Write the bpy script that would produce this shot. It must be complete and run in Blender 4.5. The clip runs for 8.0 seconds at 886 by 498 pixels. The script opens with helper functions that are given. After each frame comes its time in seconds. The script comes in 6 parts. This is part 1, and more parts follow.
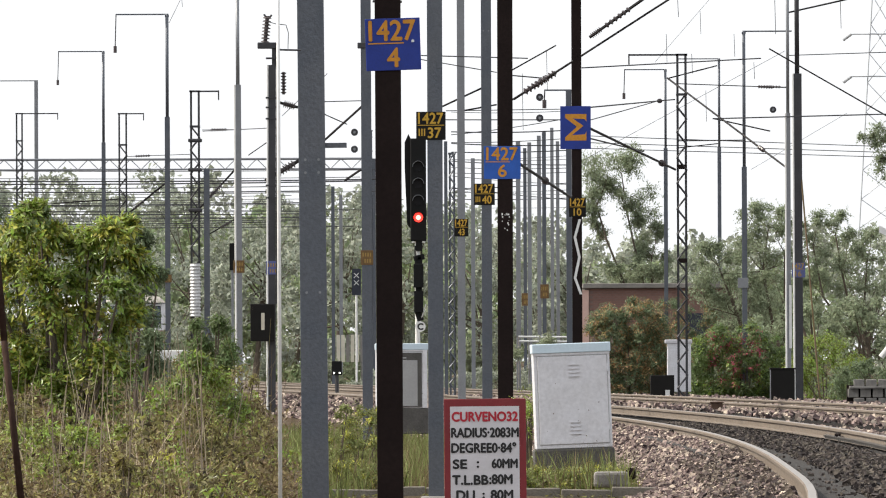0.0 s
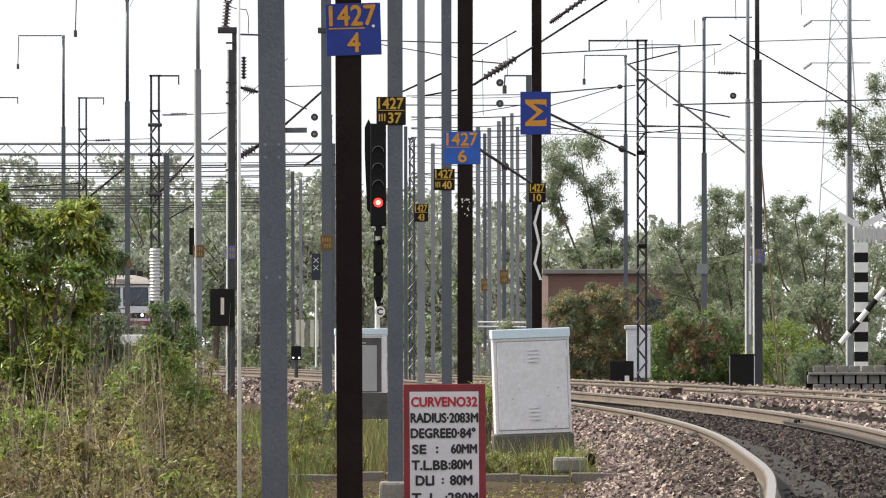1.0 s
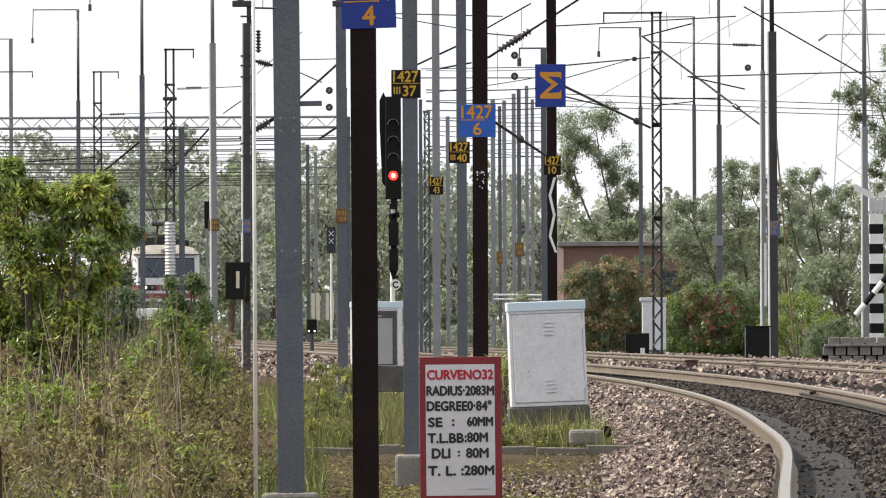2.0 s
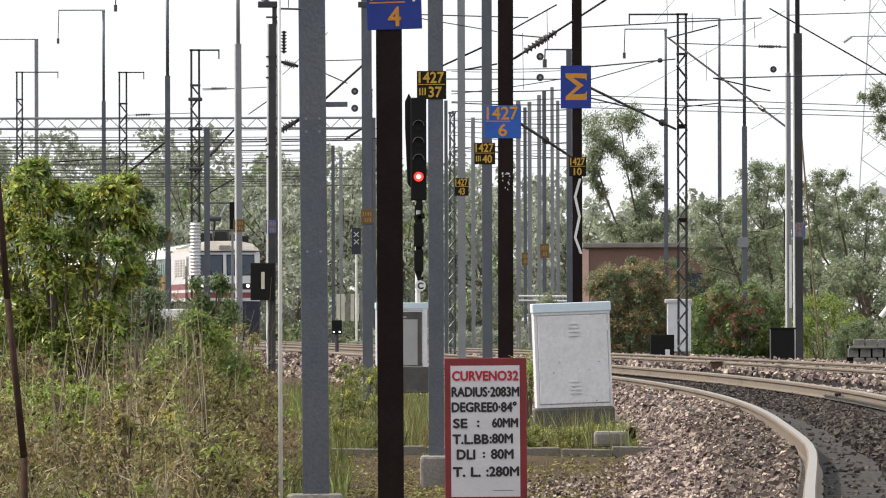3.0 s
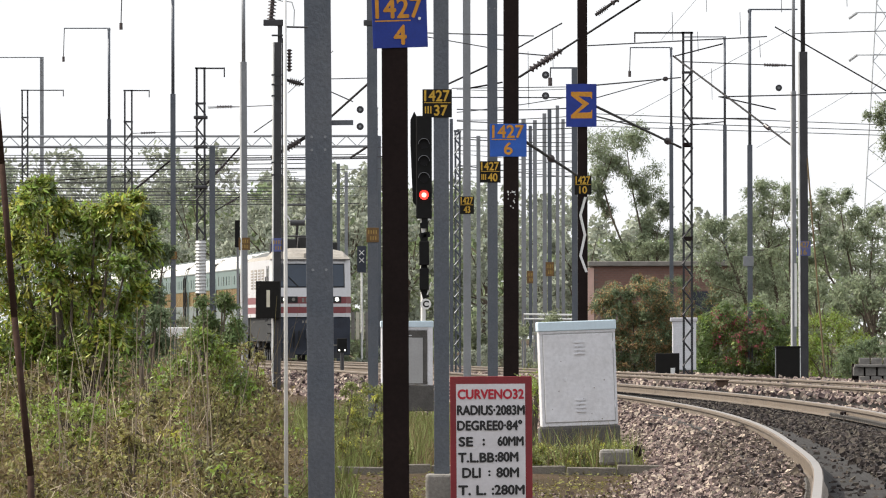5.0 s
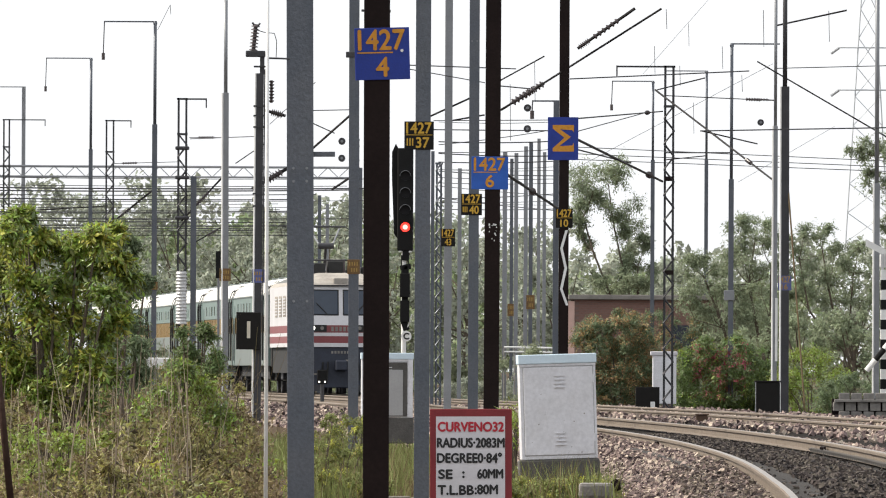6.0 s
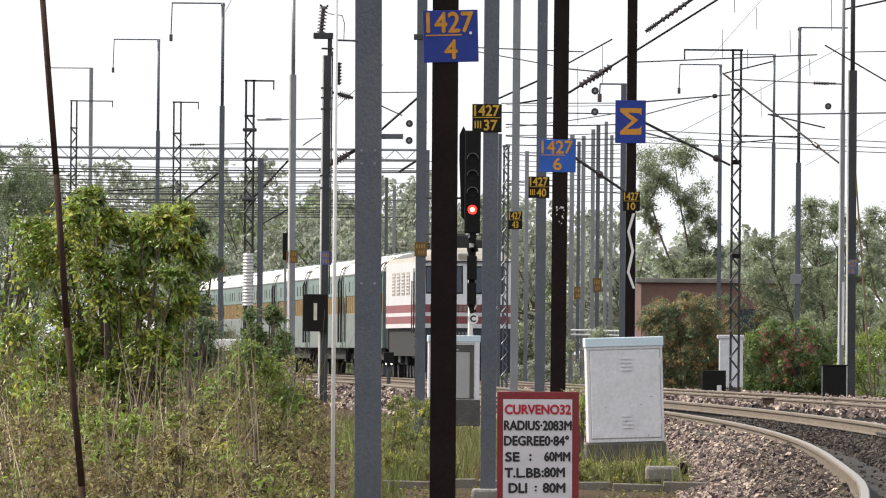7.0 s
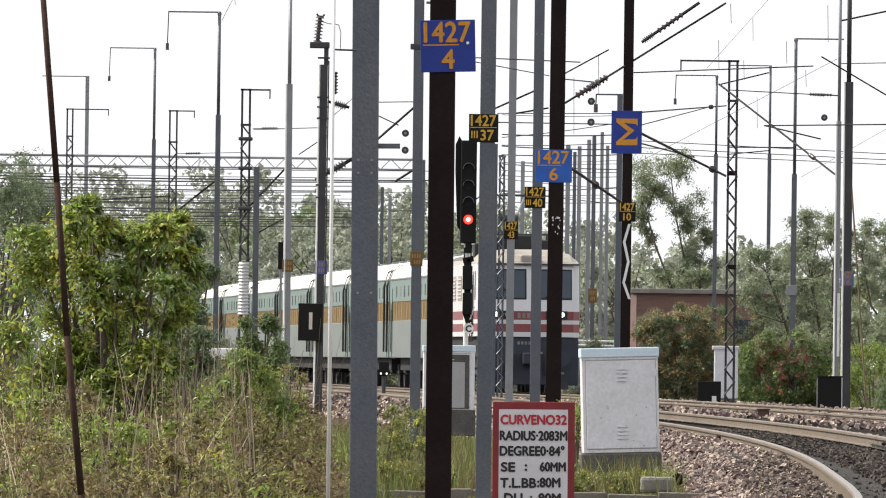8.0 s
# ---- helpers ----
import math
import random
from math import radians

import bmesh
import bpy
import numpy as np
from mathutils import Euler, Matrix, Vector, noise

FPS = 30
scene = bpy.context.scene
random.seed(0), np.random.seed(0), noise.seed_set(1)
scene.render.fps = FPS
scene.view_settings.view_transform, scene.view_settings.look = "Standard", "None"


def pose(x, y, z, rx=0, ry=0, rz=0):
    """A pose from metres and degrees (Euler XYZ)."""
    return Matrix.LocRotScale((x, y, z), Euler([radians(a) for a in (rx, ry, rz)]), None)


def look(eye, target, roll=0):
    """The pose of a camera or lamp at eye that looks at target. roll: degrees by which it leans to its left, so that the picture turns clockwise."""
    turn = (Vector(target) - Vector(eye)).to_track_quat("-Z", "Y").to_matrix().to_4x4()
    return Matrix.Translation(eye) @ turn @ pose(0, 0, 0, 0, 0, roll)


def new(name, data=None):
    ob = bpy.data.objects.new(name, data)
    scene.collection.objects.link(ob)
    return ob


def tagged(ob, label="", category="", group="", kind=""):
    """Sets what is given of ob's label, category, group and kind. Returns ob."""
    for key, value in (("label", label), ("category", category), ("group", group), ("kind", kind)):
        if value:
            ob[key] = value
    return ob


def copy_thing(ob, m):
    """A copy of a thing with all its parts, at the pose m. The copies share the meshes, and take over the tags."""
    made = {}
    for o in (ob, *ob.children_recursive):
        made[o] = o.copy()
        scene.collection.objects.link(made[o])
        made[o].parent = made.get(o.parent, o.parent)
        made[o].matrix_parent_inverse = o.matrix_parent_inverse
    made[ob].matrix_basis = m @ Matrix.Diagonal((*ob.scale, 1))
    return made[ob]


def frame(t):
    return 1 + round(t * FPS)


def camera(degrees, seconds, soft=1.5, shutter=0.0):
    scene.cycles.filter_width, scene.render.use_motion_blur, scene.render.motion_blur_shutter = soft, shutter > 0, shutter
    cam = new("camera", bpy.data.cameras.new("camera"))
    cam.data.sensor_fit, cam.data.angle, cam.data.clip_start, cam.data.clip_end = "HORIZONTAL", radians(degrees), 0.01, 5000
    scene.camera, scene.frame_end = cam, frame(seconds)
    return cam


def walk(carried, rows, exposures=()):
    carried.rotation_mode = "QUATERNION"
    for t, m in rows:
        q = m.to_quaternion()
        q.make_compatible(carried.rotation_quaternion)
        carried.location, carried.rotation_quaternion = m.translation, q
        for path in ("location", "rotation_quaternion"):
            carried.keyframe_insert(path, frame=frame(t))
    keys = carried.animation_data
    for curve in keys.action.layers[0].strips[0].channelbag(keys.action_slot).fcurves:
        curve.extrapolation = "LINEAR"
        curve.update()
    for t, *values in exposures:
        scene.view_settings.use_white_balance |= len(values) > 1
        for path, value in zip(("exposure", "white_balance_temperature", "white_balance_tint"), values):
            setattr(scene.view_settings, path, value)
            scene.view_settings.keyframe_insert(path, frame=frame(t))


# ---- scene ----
LENS = 4.854
EYE = 0.95
cam = camera(LENS, 8.0, soft=1.1)
# seconds, yaw, pitch, roll of a long lens held by hand at one place
ROWS = [
    (0.0, -0.0000, 0.5987, 0.226),
    (0.5, -0.2119, 0.6255, 0.269),
    (1.0, -0.2228, 0.5171, 0.066),
    (1.5, -0.2062, 0.3683, 0.233),
    (2.8, -0.0215, 0.3710, 0.160),
    (3.0, -0.0015, 0.3751, 0.140),
    (3.5, -0.0780, 0.3504, 0.228),
    (4.0, -0.1643, 0.4418, 0.162),
    (4.5, -0.0323, 0.4976, 0.213),
    (4.7, 0.0020, 0.4730, 0.180),
    (5.8, -0.0555, 0.5980, -0.220),
    (6.0, -0.0822, 0.6529, -0.281),
    (6.5, -0.1096, 0.6161, -0.307),
    (7.0, 0.2807, 0.5548, -0.497),
    (7.5, 0.3590, 0.6602, -0.546),
    (8.0, 0.2522, 0.6087, -0.730),
]
DRIFT = ((0.0, 3.5, 4.5, 6.5, 7.0, 7.5, 8.0), (0.0, -0.0069, -0.0081, -0.0117, -0.0195, -0.024, -0.0282))
walk(cam, [(t, pose(float(np.interp(t, *DRIFT)), 0, EYE, 90 + pitch, roll, yaw)) for t, yaw, pitch, roll in ROWS])

# ---- light ----
SUN_FROM = (-0.75, 0.12, 0.72)
scene.view_settings.exposure = 0.3
world = bpy.data.worlds.new("world")
scene.world = world
world.use_nodes = True
wn = world.node_tree.nodes
sky = wn.new("ShaderNodeTexSky")
sky.sky_type = "NISHITA"
sky.sun_disc = False
sky.sun_elevation = math.asin(Vector(SUN_FROM).normalized().z)
sky.sun_rotation = math.atan2(SUN_FROM[0], SUN_FROM[1])
sky.air_density, sky.dust_density, sky.ozone_density = 1.0, 6.0, 1.0
pale = wn.new("ShaderNodeMix")
pale.data_type = "RGBA"
pale.inputs["Factor"].default_value = 0.72
pale.inputs["B"].default_value = (11.3, 11.5, 11.8, 1)
world.node_tree.links.new(sky.outputs["Color"], pale.inputs["A"])
world.node_tree.links.new(pale.outputs["Result"], wn["Background"].inputs["Color"])
wn["Background"].inputs["Strength"].default_value = 0.1
sun = new("sun", bpy.data.lights.new("sun", "SUN"))
sun.data.energy, sun.data.angle, sun.data.color = 4.2, radians(0.6), (1.0, 0.93, 0.82)
sun.matrix_world = look(SUN_FROM, (0, 0, 0))


# ---- materials ----
MATS = {}


def mat(name, color, rough=0.7, metal=0.0, scale=6.0, vary=0.25, bump=0.2, fine=None, tint=None, emit=0.0, through_light=0.0, island=0.0, gloss=0.5):
    """A surface with stains at one scale and grain at another."""
    if name in MATS:
        return MATS[name]
    m = bpy.data.materials.new(name)
    m.use_nodes = True
    nt = m.node_tree
    n, ln = nt.nodes, nt.links
    b = n["Principled BSDF"]
    b.inputs["Roughness"].default_value = rough
    b.inputs["Metallic"].default_value = metal
    b.inputs["Specular IOR Level"].default_value = gloss
    co = n.new("ShaderNodeTexCoord")
    big = n.new("ShaderNodeTexNoise")
    big.inputs["Scale"].default_value = scale
    big.inputs["Detail"].default_value = 5
    small = n.new("ShaderNodeTexNoise")
    small.inputs["Scale"].default_value = fine or scale * 14
    small.inputs["Detail"].default_value = 3
    ln.new(co.outputs["Object"], big.inputs["Vector"])
    ln.new(co.outputs["Object"], small.inputs["Vector"])
    mix = n.new("ShaderNodeMix")
    mix.data_type = "RGBA"
    dark = tint or tuple(c * 0.45 for c in color)
    mix.inputs["A"].default_value = (*color, 1)
    mix.inputs["B"].default_value = (*dark, 1)
    ramp = n.new("ShaderNodeMapRange")
    ramp.inputs["From Min"].default_value, ramp.inputs["From Max"].default_value = 0.38, 0.72
    ramp.inputs["To Max"].default_value = min(1.0, vary * 2)
    ln.new(big.outputs["Fac"], ramp.inputs["Value"])
    ln.new(ramp.outputs["Result"], mix.inputs["Factor"])
    hsv = n.new("ShaderNodeHueSaturation")
    ln.new(mix.outputs["Result"], hsv.inputs["Color"])
    val = n.new("ShaderNodeMapRange")
    val.inputs["To Min"].default_value, val.inputs["To Max"].default_value = 1 - vary, 1 + vary
    ln.new(small.outputs["Fac"], val.inputs["Value"])
    if island:
        geo = n.new("ShaderNodeNewGeometry")
        isl = n.new("ShaderNodeMapRange")
        isl.inputs["To Min"].default_value, isl.inputs["To Max"].default_value = 1 - island, 1 + island
        ln.new(geo.outputs["Random Per Island"], isl.inputs["Value"])
        mul = n.new("ShaderNodeMath")
        mul.operation = "MULTIPLY"
        ln.new(val.outputs["Result"], mul.inputs[0])
        ln.new(isl.outputs["Result"], mul.inputs[1])
        ln.new(mul.outputs["Value"], hsv.inputs["Value"])
        hue = n.new("ShaderNodeMapRange")
        hue.inputs["To Min"].default_value, hue.inputs["To Max"].default_value = 0.5 - 0.05 * island, 0.5 + 0.05 * island
        ln.new(geo.outputs["Random Per Island"], hue.inputs["Value"])
        ln.new(hue.outputs["Result"], hsv.inputs["Hue"])
    else:
        ln.new(val.outputs["Result"], hsv.inputs["Value"])
    ln.new(hsv.outputs["Color"], b.inputs["Base Color"])
    if bump:
        bp = n.new("ShaderNodeBump")
        bp.inputs["Strength"].default_value = bump
        bp.inputs["Distance"].default_value = 0.02
        ln.new(small.outputs["Fac"], bp.inputs["Height"])
        ln.new(bp.outputs["Normal"], b.inputs["Normal"])
    if emit:
        b.inputs["Emission Color"].default_value = (*color, 1)
        b.inputs["Emission Strength"].default_value = emit
    if through_light:
        tr = n.new("ShaderNodeBsdfTranslucent")
        sh = n.new("ShaderNodeMixShader")
        sh.inputs["Fac"].default_value = through_light
        ln.new(hsv.outputs["Color"], tr.inputs["Color"])
        ln.new(b.outputs["BSDF"], sh.inputs[1])
        ln.new(tr.outputs["BSDF"], sh.inputs[2])
        ln.new(sh.outputs["Shader"], n["Material Output"].inputs["Surface"])
    MATS[name] = m
    return m


GALV = mat("galvanised_steel", (0.104, 0.113, 0.13), 0.45, 0.2, 2.2, 0.34, 0.2, fine=45, tint=(0.06, 0.075, 0.10))
TUBE_DARK = mat("dark_cantilever_steel", (0.022, 0.02, 0.02), 0.7, 0.0, 3.0, 0.3, 0.1, gloss=0.2)
# Distance haze on the pylon is put into this pale steel colour.
PYLON = mat("hazed_far_steel", (0.50, 0.52, 0.54), 0.6, 0.1, 1.0, 0.1, 0.0)
GALV_PALE = mat("weathered_aluminium_paint", (0.24, 0.25, 0.265), 0.45, 0.25, 1.5, 0.2, 0.12, fine=30)
SOOT = mat("black_bitumen_paint", (0.017, 0.0105, 0.0095), 0.8, 0.0, 2.0, 0.35, 0.15, fine=35, gloss=0.15)
STEEL_DARK = mat("dark_weathered_steel", (0.055, 0.055, 0.06), 0.6, 0.3, 2.0, 0.3, 0.15)
CABLE = mat("overhead_wire_copper", (0.07, 0.07, 0.075), 0.5, 0.6, 3.0, 0.2, 0.0)
BRONZE = mat("brown_rusty_rod", (0.055, 0.034, 0.027), 0.9, 0.0, 5.0, 0.3, 0.2, gloss=0.05)
PORCELAIN = mat("brown_porcelain", (0.06, 0.045, 0.045), 0.3, 0.0, 5.0, 0.2, 0.0)
PORCELAIN_WHITE = mat("white_porcelain", (0.55, 0.55, 0.55), 0.35, 0.0, 5.0, 0.2, 0.0)
BLUE = mat("blue_enamel", (0.007, 0.032, 0.27), 0.6, 0.0, 5.0, 0.18, 0.08)
# Brighter copy of the blue enamel, with sunlight put into its colour.
BLUE_SUNLIT = mat("sunlit_blue_enamel", (0.015, 0.10, 0.46), 0.6, 0.0, 5.0, 0.18, 0.08)
BLUE_FADED = mat("faded_blue_enamel", (0.10, 0.12, 0.30), 0.6, 0.0, 5.0, 0.2, 0.08)
ORANGE = mat("orange_sign_paint", (0.62, 0.27, 0.02), 0.6, 0.0, 20.0, 0.2, 0.05)
PLATE_BLACK = mat("black_plate_enamel", (0.01, 0.009, 0.008), 0.65, 0.0, 5.0, 0.2, 0.05, gloss=0.2)
PLATE_YELLOW = mat("yellow_sign_paint", (0.60, 0.36, 0.03), 0.6, 0.0, 20.0, 0.25, 0.05)
PLATE_OCHRE = mat("rusted_ochre_plate", (0.17, 0.095, 0.03), 0.7, 0.0, 14.0, 0.35, 0.1)
PLATE_FADED = mat("faded_yellow_marks", (0.36, 0.23, 0.06), 0.7, 0.0, 20.0, 0.3, 0.05)
SLEEPER = mat("grey_sleeper_concrete", (0.065, 0.062, 0.06), 0.9, 0.0, 4.0, 0.3, 0.4, gloss=0.1)
WHITE_PAINT = mat("white_board_paint", (0.60, 0.585, 0.61), 0.6, 0.0, 4.0, 0.1, 0.05)
RED_PAINT = mat("dark_red_board_paint", (0.20, 0.012, 0.018), 0.55, 0.0, 5.0, 0.2, 0.1)
RED_INK = mat("red_lettering", (0.42, 0.012, 0.03), 0.6, 0.0, 20.0, 0.15, 0.0)
BLACK_INK = mat("black_lettering", (0.012, 0.012, 0.013), 0.6, 0.0, 20.0, 0.15, 0.0)
BOX_PAINT = mat("pale_grey_cabinet_paint", (0.66, 0.66, 0.69), 0.45, 0.0, 3.5, 0.2, 0.12, fine=24, tint=(0.48, 0.47, 0.47))
CAP_PAINT = mat("pale_blue_cap_paint", (0.58, 0.70, 0.78), 0.45, 0.0, 2.5, 0.08, 0.08)
VERGE = mat("lush_verge_grass", (0.20, 0.215, 0.065), 0.7, 0.0, 0.9, 0.3, 0.0, tint=(0.09, 0.13, 0.035), through_light=0.3, island=0.5)
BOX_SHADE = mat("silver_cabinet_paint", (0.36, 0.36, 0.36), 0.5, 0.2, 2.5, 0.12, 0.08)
RUST = mat("rust_stain", (0.09, 0.05, 0.03), 0.8, 0.0, 10.0, 0.3, 0.1)
CONCRETE = mat("weathered_concrete", (0.24, 0.225, 0.205), 0.9, 0.0, 2.5, 0.3, 0.5)
KERB = mat("mossy_kerb_concrete", (0.20, 0.18, 0.15), 0.95, 0.0, 3.0, 0.35, 0.6)
CONCRETE_DARK = mat("dirty_concrete", (0.10, 0.095, 0.088), 0.9, 0.0, 2.5, 0.35, 0.5)
RAIL_SIDE = mat("rusty_rail_web", (0.175, 0.138, 0.105), 0.75, 0.0, 8.0, 0.3, 0.3)
RAIL_TOP = mat("polished_rail_head", (0.29, 0.265, 0.24), 0.5, 0.5, 6.0, 0.2, 0.05)
STONE = mat("ballast_stone", (0.31, 0.228, 0.202), 0.85, 0.0, 12.0, 0.3, 0.5, island=0.95)
STONE_RUST = mat("rusty_ballast_stone", (0.12, 0.088, 0.073), 0.85, 0.0, 12.0, 0.3, 0.5, island=0.8)
STONE_DARK = mat("oily_ballast_stone", (0.066, 0.05, 0.043), 0.85, 0.0, 12.0, 0.3, 0.5, island=0.9)
# Near-black: oily dirt, plus the shade between stones put into the colour.
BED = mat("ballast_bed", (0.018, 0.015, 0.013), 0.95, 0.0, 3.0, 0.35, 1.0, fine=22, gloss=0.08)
SOIL = mat("dry_soil", (0.085, 0.06, 0.04), 0.95, 0.0, 1.4, 0.4, 1.0, fine=30, tint=(0.05, 0.042, 0.025), gloss=0.05)
BRICK = mat("red_brick_face", (0.25, 0.145, 0.12), 0.9, 0.0, 3.0, 0.25, 0.4)
MORTAR = mat("mortar", (0.22, 0.16, 0.14), 0.95, 0.0, 3.0, 0.2, 0.4)
PINK = mat("faded_pink_plaster", (0.62, 0.42, 0.36), 0.9, 0.0, 3.0, 0.15, 0.2)
BLOCK = mat("grey_block_concrete", (0.26, 0.245, 0.225), 0.95, 0.0, 5.0, 0.35, 0.5)
CREAM = mat("cream_panel_paint", (0.66, 0.62, 0.50), 0.7, 0.0, 3.0, 0.15, 0.1)
WHITE_POST = mat("white_post_paint", (0.78, 0.78, 0.76), 0.6, 0.0, 6.0, 0.12, 0.1)
BLACK_POST = mat("black_post_paint", (0.008, 0.008, 0.008), 0.7, 0.0, 6.0, 0.2, 0.1, gloss=0.2)
LENS_OFF = mat("dark_lens_glass", (0.008, 0.008, 0.01), 0.45, 0.0, 6.0, 0.1, 0.0, gloss=0.2)
LAMP_RED = mat("red_signal_lamp", (1.0, 0.03, 0.02), 0.3, 0.0, 6.0, 0.0, 0.0, emit=2.5)
LAMP_RED_CORE = mat("red_lamp_core", (1.0, 0.3, 0.24), 0.3, 0.0, 6.0, 0.0, 0.0, emit=3.0)
LAMP_WHITE = mat("white_lamp", (1.0, 0.97, 0.9), 0.3, 0.0, 6.0, 0.0, 0.0, emit=2.2)
LEAF_BUSH = mat("bush_leaf", (0.25, 0.30, 0.055), 0.38, 0.0, 1.6, 0.3, 0.0, tint=(0.10, 0.165, 0.03), through_light=0.4, island=0.7)
LEAF_YOUNG = mat("young_yellow_leaf", (0.46, 0.44, 0.08), 0.4, 0.0, 1.6, 0.25, 0.0, tint=(0.22, 0.26, 0.05), through_light=0.45, island=0.5)
# Leaf green lightened so that the colour holds the distance haze.
LEAF_TREE = mat("thorn_tree_leaf", (0.27, 0.31, 0.20), 0.6, 0.0, 0.5, 0.3, 0.0, tint=(0.17, 0.21, 0.125), through_light=0.35, island=0.35, gloss=0.15)
LEAF_DARK = mat("dark_green_leaf", (0.15, 0.21, 0.07), 0.5, 0.0, 1.2, 0.3, 0.0, through_light=0.35, island=0.45)
# Two far greens with distance haze put into their colour.
LEAF_FAR = mat("hazed_green_leaf", (0.28, 0.31, 0.20), 0.7, 0.0, 0.4, 0.3, 0.0, through_light=0.35, island=0.3, gloss=0.15)
LEAF_HAZE = mat("pale_hazed_leaf", (0.36, 0.39, 0.31), 0.7, 0.0, 0.2, 0.2, 0.0, through_light=0.35, island=0.3)
LEAF_BROWN = mat("olive_brown_leaf", (0.24, 0.195, 0.07), 0.6, 0.0, 0.8, 0.3, 0.0, tint=(0.06, 0.10, 0.025), through_light=0.35, island=0.8)
LEAF_SAGE = mat("blue_green_leaf", (0.18, 0.23, 0.125), 0.6, 0.0, 0.8, 0.3, 0.0, through_light=0.35, island=0.4, gloss=0.25)
# Thicket green, paled in the same way for haze.
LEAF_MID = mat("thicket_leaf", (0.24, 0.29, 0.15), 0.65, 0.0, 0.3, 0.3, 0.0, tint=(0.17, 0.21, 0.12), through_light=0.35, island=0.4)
LEAF_RUSSET = mat("russet_leaf", (0.38, 0.22, 0.11), 0.6, 0.0, 0.8, 0.3, 0.0, tint=(0.28, 0.26, 0.10), through_light=0.35, island=0.5)
BLOOM = mat("crimson_bloom", (0.36, 0.045, 0.10), 0.6, 0.0, 6.0, 0.2, 0.0, through_light=0.3, island=0.3)
STRAW = mat("dry_straw_grass", (0.21, 0.15, 0.08), 0.8, 0.0, 0.7, 0.3, 0.0, tint=(0.17, 0.16, 0.05), through_light=0.25, island=0.5)
GRASS = mat("green_weed_grass", (0.125, 0.118, 0.04), 0.7, 0.0, 0.7, 0.3, 0.0, tint=(0.20, 0.155, 0.07), through_light=0.3, island=0.8)
TWIG = mat("grey_dead_twig", (0.46, 0.37, 0.26), 0.85, 0.0, 5.0, 0.3, 0.0, island=0.4)
BARK = mat("brown_bark", (0.12, 0.095, 0.07), 0.9, 0.0, 6.0, 0.3, 0.6)
LOCO_WHITE = mat("loco_white_paint", (0.60, 0.595, 0.61), 0.4, 0.0, 1.0, 0.1, 0.03)
LOCO_MAROON = mat("loco_maroon_paint", (0.22, 0.05, 0.055), 0.4, 0.0, 1.0, 0.15, 0.03)
LOCO_NAVY = mat("loco_dark_underframe", (0.024, 0.03, 0.048), 0.6, 0.0, 2.0, 0.3, 0.1)
LOCO_ROOF = mat("loco_sooty_roof", (0.36, 0.33, 0.29), 0.8, 0.0, 1.0, 0.3, 0.1)
COACH_GREEN = mat("coach_sage_green_paint", (0.15, 0.215, 0.20), 0.4, 0.0, 0.6, 0.1, 0.03)
COACH_GREY = mat("coach_pale_grey_paint", (0.17, 0.20, 0.19), 0.38, 0.0, 1.6, 0.2, 0.03)
COACH_ROOF = mat("coach_pale_roof", (0.70, 0.69, 0.64), 0.55, 0.0, 0.6, 0.12, 0.05)
COACH_BAND = mat("coach_tan_window_band", (0.33, 0.22, 0.085), 0.5, 0.0, 0.6, 0.15, 0.05)
GLASS = mat("dark_train_glass", (0.03, 0.045, 0.07), 0.12, 0.0, 2.0, 0.2, 0.0)
RUBBER = mat("black_rubber", (0.02, 0.02, 0.02), 0.8, 0.0, 6.0, 0.2, 0.1)


# ---- mesh tools ----
def link(name, bm, material, parent=None, label="", smooth=False):
    me = bpy.data.meshes.new(name)
    bm.to_mesh(me)
    bm.free()
    if material:
        me.materials.append(material)
    if smooth:
        for p in me.polygons:
            p.use_smooth = True
    ob = new(name, me)
    ob.parent = parent
    if label:
        ob["label"] = label
    return ob


def part(name, bm, material, parent, label="", smooth=False):
    return link(name, bm, material, parent, label, smooth)


def thing(name, at, label, category, group="", turn=0.0, lean=0.0, kind=""):
    """An Empty at the thing's base."""
    ob = new(name)
    ob.empty_display_size = 0.2
    ob.matrix_world = pose(*at, 0, lean, turn)
    return tagged(ob, label, category, group, kind)


def box(bm, x0, y0, z0, x1, y1, z1, bevel=0.0):
    m = Matrix.LocRotScale(((x0 + x1) / 2, (y0 + y1) / 2, (z0 + z1) / 2), None, (abs(x1 - x0), abs(y1 - y0), abs(z1 - z0)))
    made = bmesh.ops.create_cube(bm, size=1.0, matrix=m)
    if bevel:
        edges = list({e for v in made["verts"] for e in v.link_edges})
        bmesh.ops.bevel(bm, geom=edges, offset=bevel, segments=2, affect="EDGES", profile=0.5)
    return bm


def tube(bm, a, b, r0, r1=None, n=8):
    a, b = Vector(a), Vector(b)
    d = b - a
    m = Matrix.Translation((a + b) / 2) @ d.to_track_quat("Z", "Y").to_matrix().to_4x4()
    bmesh.ops.create_cone(bm, cap_ends=True, segments=n, radius1=r0, radius2=r0 if r1 is None else r1, depth=d.length, matrix=m)
    return bm


def prism(bm, outline, y0, y1):
    """A closed outline in x and z, drawn out along y."""
    a = [bm.verts.new((x, y0, z)) for x, z in outline]
    b = [bm.verts.new((x, y1, z)) for x, z in outline]
    n = len(outline)
    bm.faces.new(a)
    bm.faces.new(b[::-1])
    for i in range(n):
        bm.faces.new((a[i], b[i], b[(i + 1) % n], a[(i + 1) % n]))
    bmesh.ops.recalc_face_normals(bm, faces=bm.faces)
    return bm


